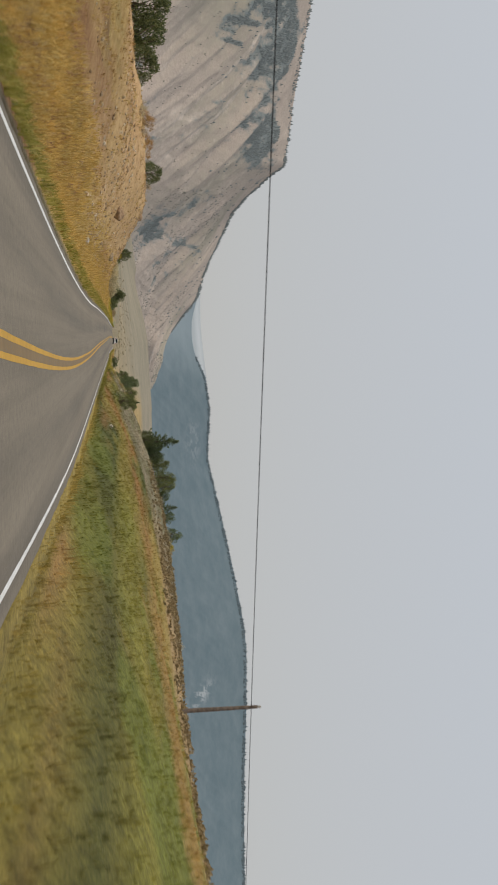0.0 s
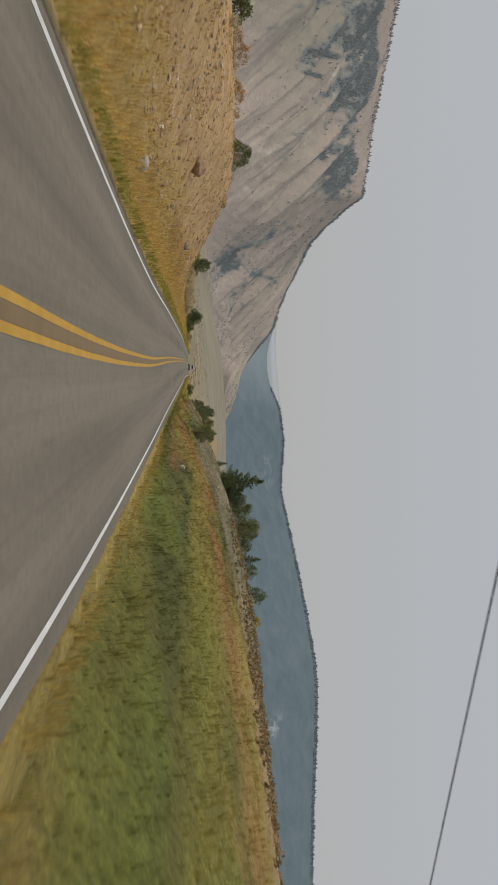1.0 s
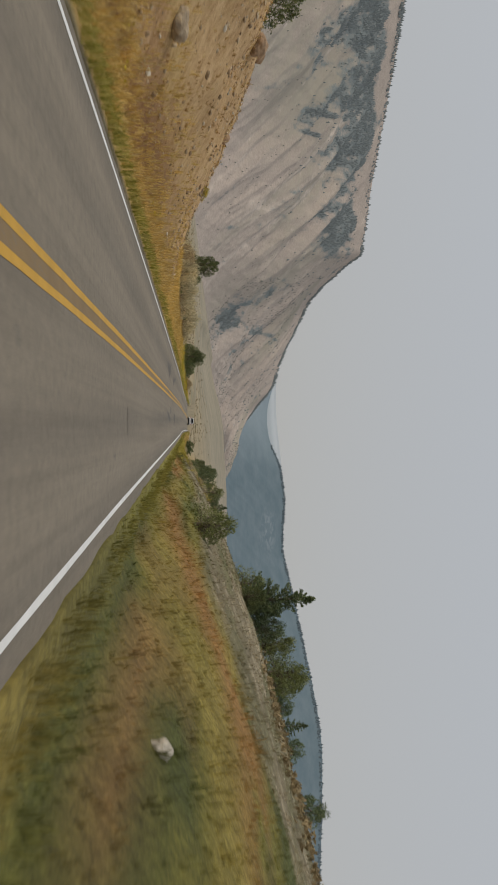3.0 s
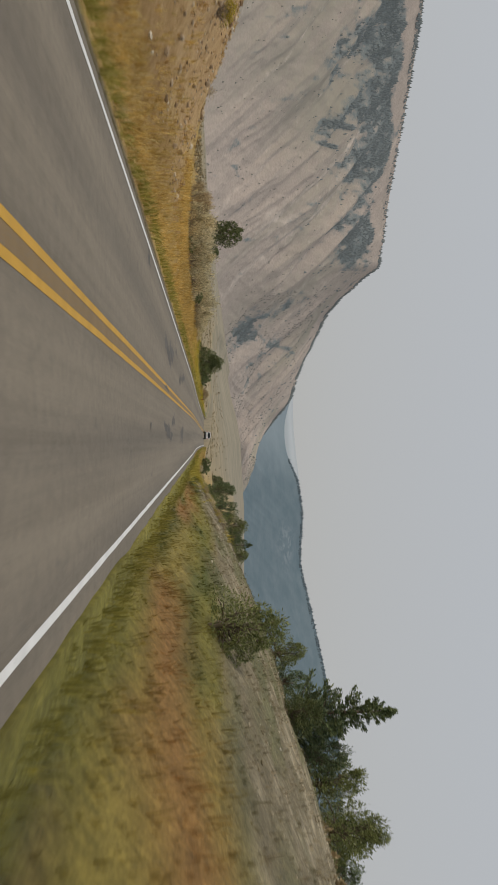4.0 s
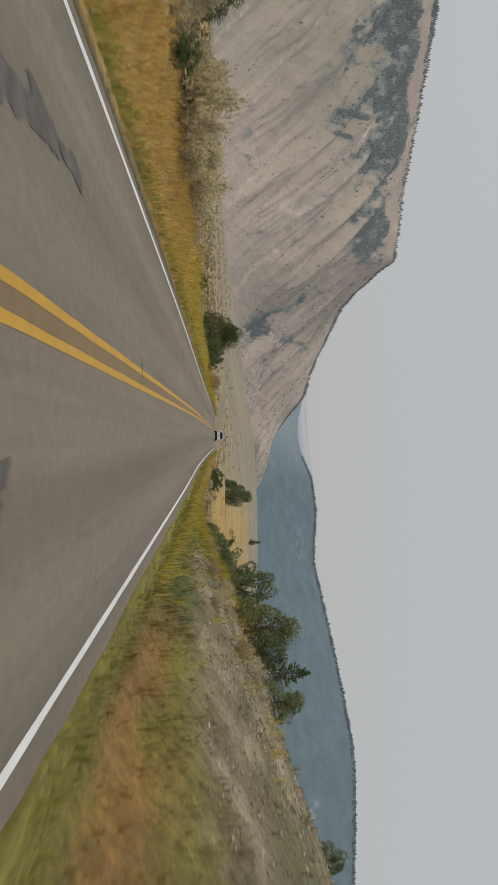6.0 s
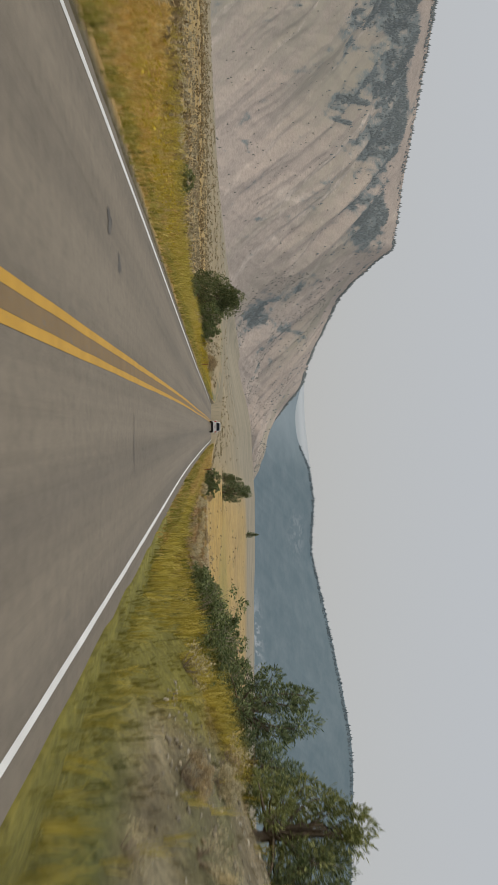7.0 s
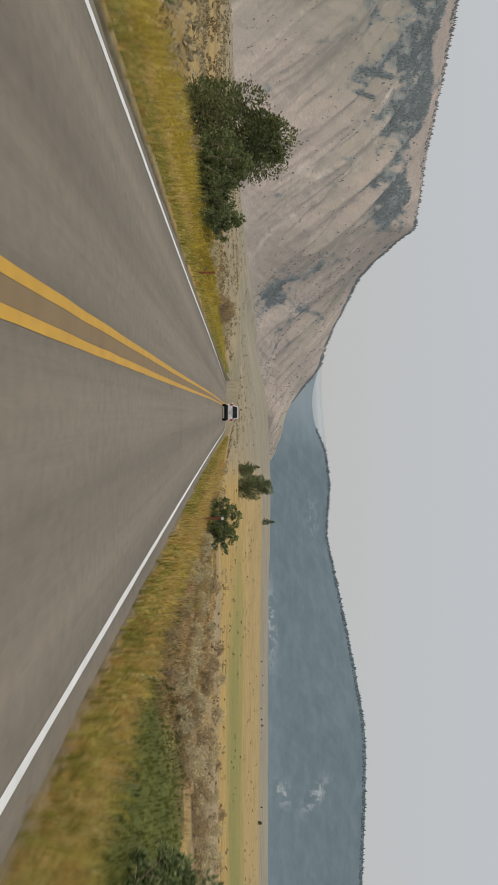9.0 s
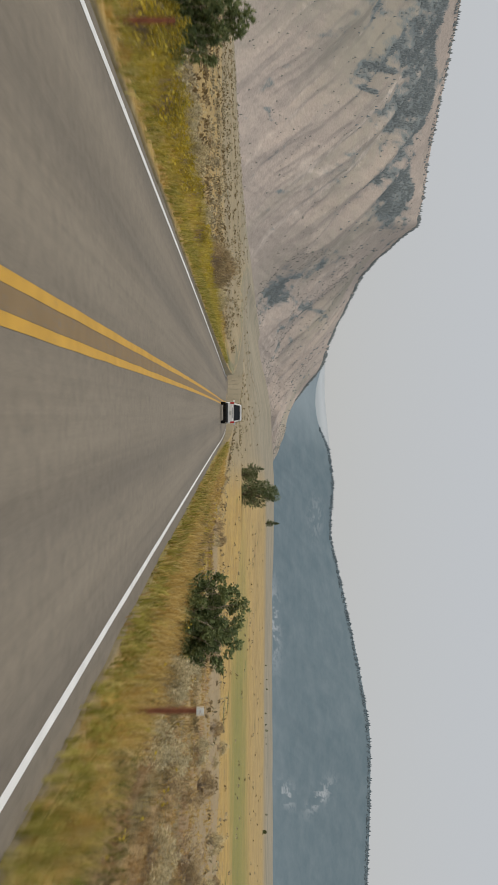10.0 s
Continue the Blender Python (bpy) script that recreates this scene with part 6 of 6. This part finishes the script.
# ---- the vehicle ahead ----
CAR_WHITE = plain("white_car_paint", (0.82, 0.80, 0.77), 0.25, vary=0.03)
CAR_GLASS = plain("dark_car_glass", (0.015, 0.017, 0.02), 0.08, vary=0.02)
BLACK_TRIM = plain("black_plastic", (0.02, 0.02, 0.021), 0.6, vary=0.1)
RED_LENS = plain("red_lamp_lens", (0.45, 0.03, 0.025), 0.2, vary=0.05)
RUBBER = plain("tyre_rubber", (0.018, 0.018, 0.018), 0.85)
ALLOY = plain("alloy_rim", (0.5, 0.5, 0.5), 0.35, 0.9)
PLATE = plain("blank_plate", (0.55, 0.54, 0.5), 0.5)


def loft(bm, rings):
    """Skin through rings of equal length, closed at both ends."""
    rows = [[bm.verts.new(p) for p in ring] for ring in rings]
    for a, b in zip(rows, rows[1:]):
        for i in range(len(a)):
            j = (i + 1) % len(a)
            bm.faces.new((a[i], a[j], b[j], b[i]))
    bm.faces.new(rows[0][::-1])
    bm.faces.new(rows[-1])
    bmesh.ops.recalc_face_normals(bm, faces=bm.faces)


def oblong(y, half, z0, z1, r, top=None):
    """A rounded section across the car at y; top: half width of its upper side."""
    top = half if top is None else top
    pts = []
    for cx, cz, a0, hw in ((1, z0 + r, -90, half), (1, z1 - r, 0, top), (-1, z1 - r, 90, top), (-1, z0 + r, 180, half)):
        for k in range(4):
            a = radians(a0 + 30 * k)
            pts.append((cx * (hw - r) + r * math.cos(a), y, cz + r * math.sin(a)))
    return pts


def suv(x, y, z):
    car = tagged(new("car"), "white sport utility vehicle seen from behind on the road", "car")
    car.location = (x, y, z)
    bm = bmesh.new()
    loft(bm, [oblong(0.06, 0.84, 0.50, 1.02, 0.10), oblong(0.0 + 0.14, 0.92, 0.40, 1.08, 0.12), oblong(1.0, 0.94, 0.36, 1.10, 0.14), oblong(3.0, 0.94, 0.36, 1.06, 0.14),
              oblong(3.5, 0.93, 0.38, 1.02, 0.14), oblong(4.4, 0.90, 0.42, 0.92, 0.14), oblong(4.62, 0.80, 0.48, 0.84, 0.14)])
    part("body", bm, CAR_WHITE, car)
    bm = bmesh.new()
    loft(bm, [oblong(0.16, 0.86, 1.02, 1.30, 0.06, 0.82), oblong(0.30, 0.86, 1.02, 1.70, 0.09, 0.70), oblong(0.55, 0.87, 1.02, 1.80, 0.10, 0.70), oblong(2.3, 0.87, 1.02, 1.80, 0.10, 0.69),
              oblong(2.7, 0.86, 1.02, 1.68, 0.09, 0.68), oblong(3.35, 0.84, 1.00, 1.10, 0.03, 0.80)])
    part("cabin", bm, CAR_WHITE, car)
    bm = bmesh.new()
    v = [bm.verts.new(p) for p in ((-0.70, 0.135, 1.16), (0.70, 0.135, 1.16), (0.60, 0.262, 1.66), (-0.60, 0.262, 1.66))]
    bm.faces.new(v)
    ex = bmesh.ops.extrude_face_region(bm, geom=bm.faces[:])
    for q in ex["geom"]:
        if isinstance(q, bmesh.types.BMVert):
            q.co.y -= 0.02
    bmesh.ops.recalc_face_normals(bm, faces=bm.faces)
    part("rear_window", bm, CAR_GLASS, car, "dark tinted rear window")
    for sx in (-1, 1):
        for y0, y1 in ((0.55, 1.25), (1.32, 2.1), (2.16, 2.85)):
            bm = bmesh.new()
            v = [bm.verts.new(p) for p in ((sx * 0.875, y0, 1.14), (sx * 0.875, y1 + 0.05, 1.14), (sx * 0.775, y1 - 0.12, 1.62), (sx * 0.775, y0 + 0.06, 1.62))]
            bm.faces.new(v)
            bmesh.ops.recalc_face_normals(bm, faces=bm.faces)
            ex = bmesh.ops.extrude_face_region(bm, geom=bm.faces[:])
            for q in ex["geom"]:
                if isinstance(q, bmesh.types.BMVert):
                    q.co.x += sx * 0.012
            part("side_window", bm, CAR_GLASS, car)
        bm = bmesh.new()
        box(bm, (0.17, 0.10, 0.34), (sx * 0.83, 0.10, 1.00), 0.03)
        part("tail_lamp", bm, RED_LENS, car, "red tail lamp")
        bm = bmesh.new()
        box(bm, (0.20, 0.12, 0.17), (sx * 1.02, 2.85, 1.16), 0.04)
        part("mirror", bm, CAR_WHITE, car)
        bm = bmesh.new()
        box(bm, (0.04, 1.7, 0.04), (sx * 0.62, 1.4, 1.84), 0.012)
        part("roof_rail", bm, BLACK_TRIM, car)
        for wy in (0.85, 3.65):
            bm = bmesh.new()
            cylinder(bm, 0.37, 0.24, pose(sx * 0.82, wy, 0.37, 0, 90), segments=28)
            bmesh.ops.bevel(bm, geom=[e for e in bm.edges if e.calc_face_angle(0) > 1], offset=0.03, segments=2, affect="EDGES")
            tyre = part("tyre", bm, RUBBER, car)
            bm = bmesh.new()
            cylinder(bm, 0.23, 0.03, pose(sx * 0.935, wy, 0.37, 0, 90), segments=20)
            part("rim", bm, ALLOY, tyre)
    bm = bmesh.new()
    box(bm, (1.72, 0.22, 0.24), (0, 0.08, 0.52), 0.06)
    part("bumper", bm, BLACK_TRIM, car, "black rear bumper")
    bm = bmesh.new()
    box(bm, (1.5, 0.4, 0.16), (0, 0.45, 0.30), 0.03)
    part("undertray", bm, BLACK_TRIM, car)
    bm = bmesh.new()
    box(bm, (0.34, 0.02, 0.17), (0, 0.045, 0.86), 0.006)
    part("number_plate", bm, PLATE, car, "pale blank plate")
    bm = bmesh.new()
    box(bm, (0.9, 0.03, 0.05), (0, 0.05, 1.03), 0.012)
    part("tailgate_trim", bm, ALLOY, car)
    bm = bmesh.new()
    box(bm, (1.3, 0.22, 0.04), (0, 0.26, 1.79), 0.015)
    part("roof_spoiler", bm, CAR_WHITE, car)
    return car


suv(0.99, 318.0, float(road_z(318.0)))
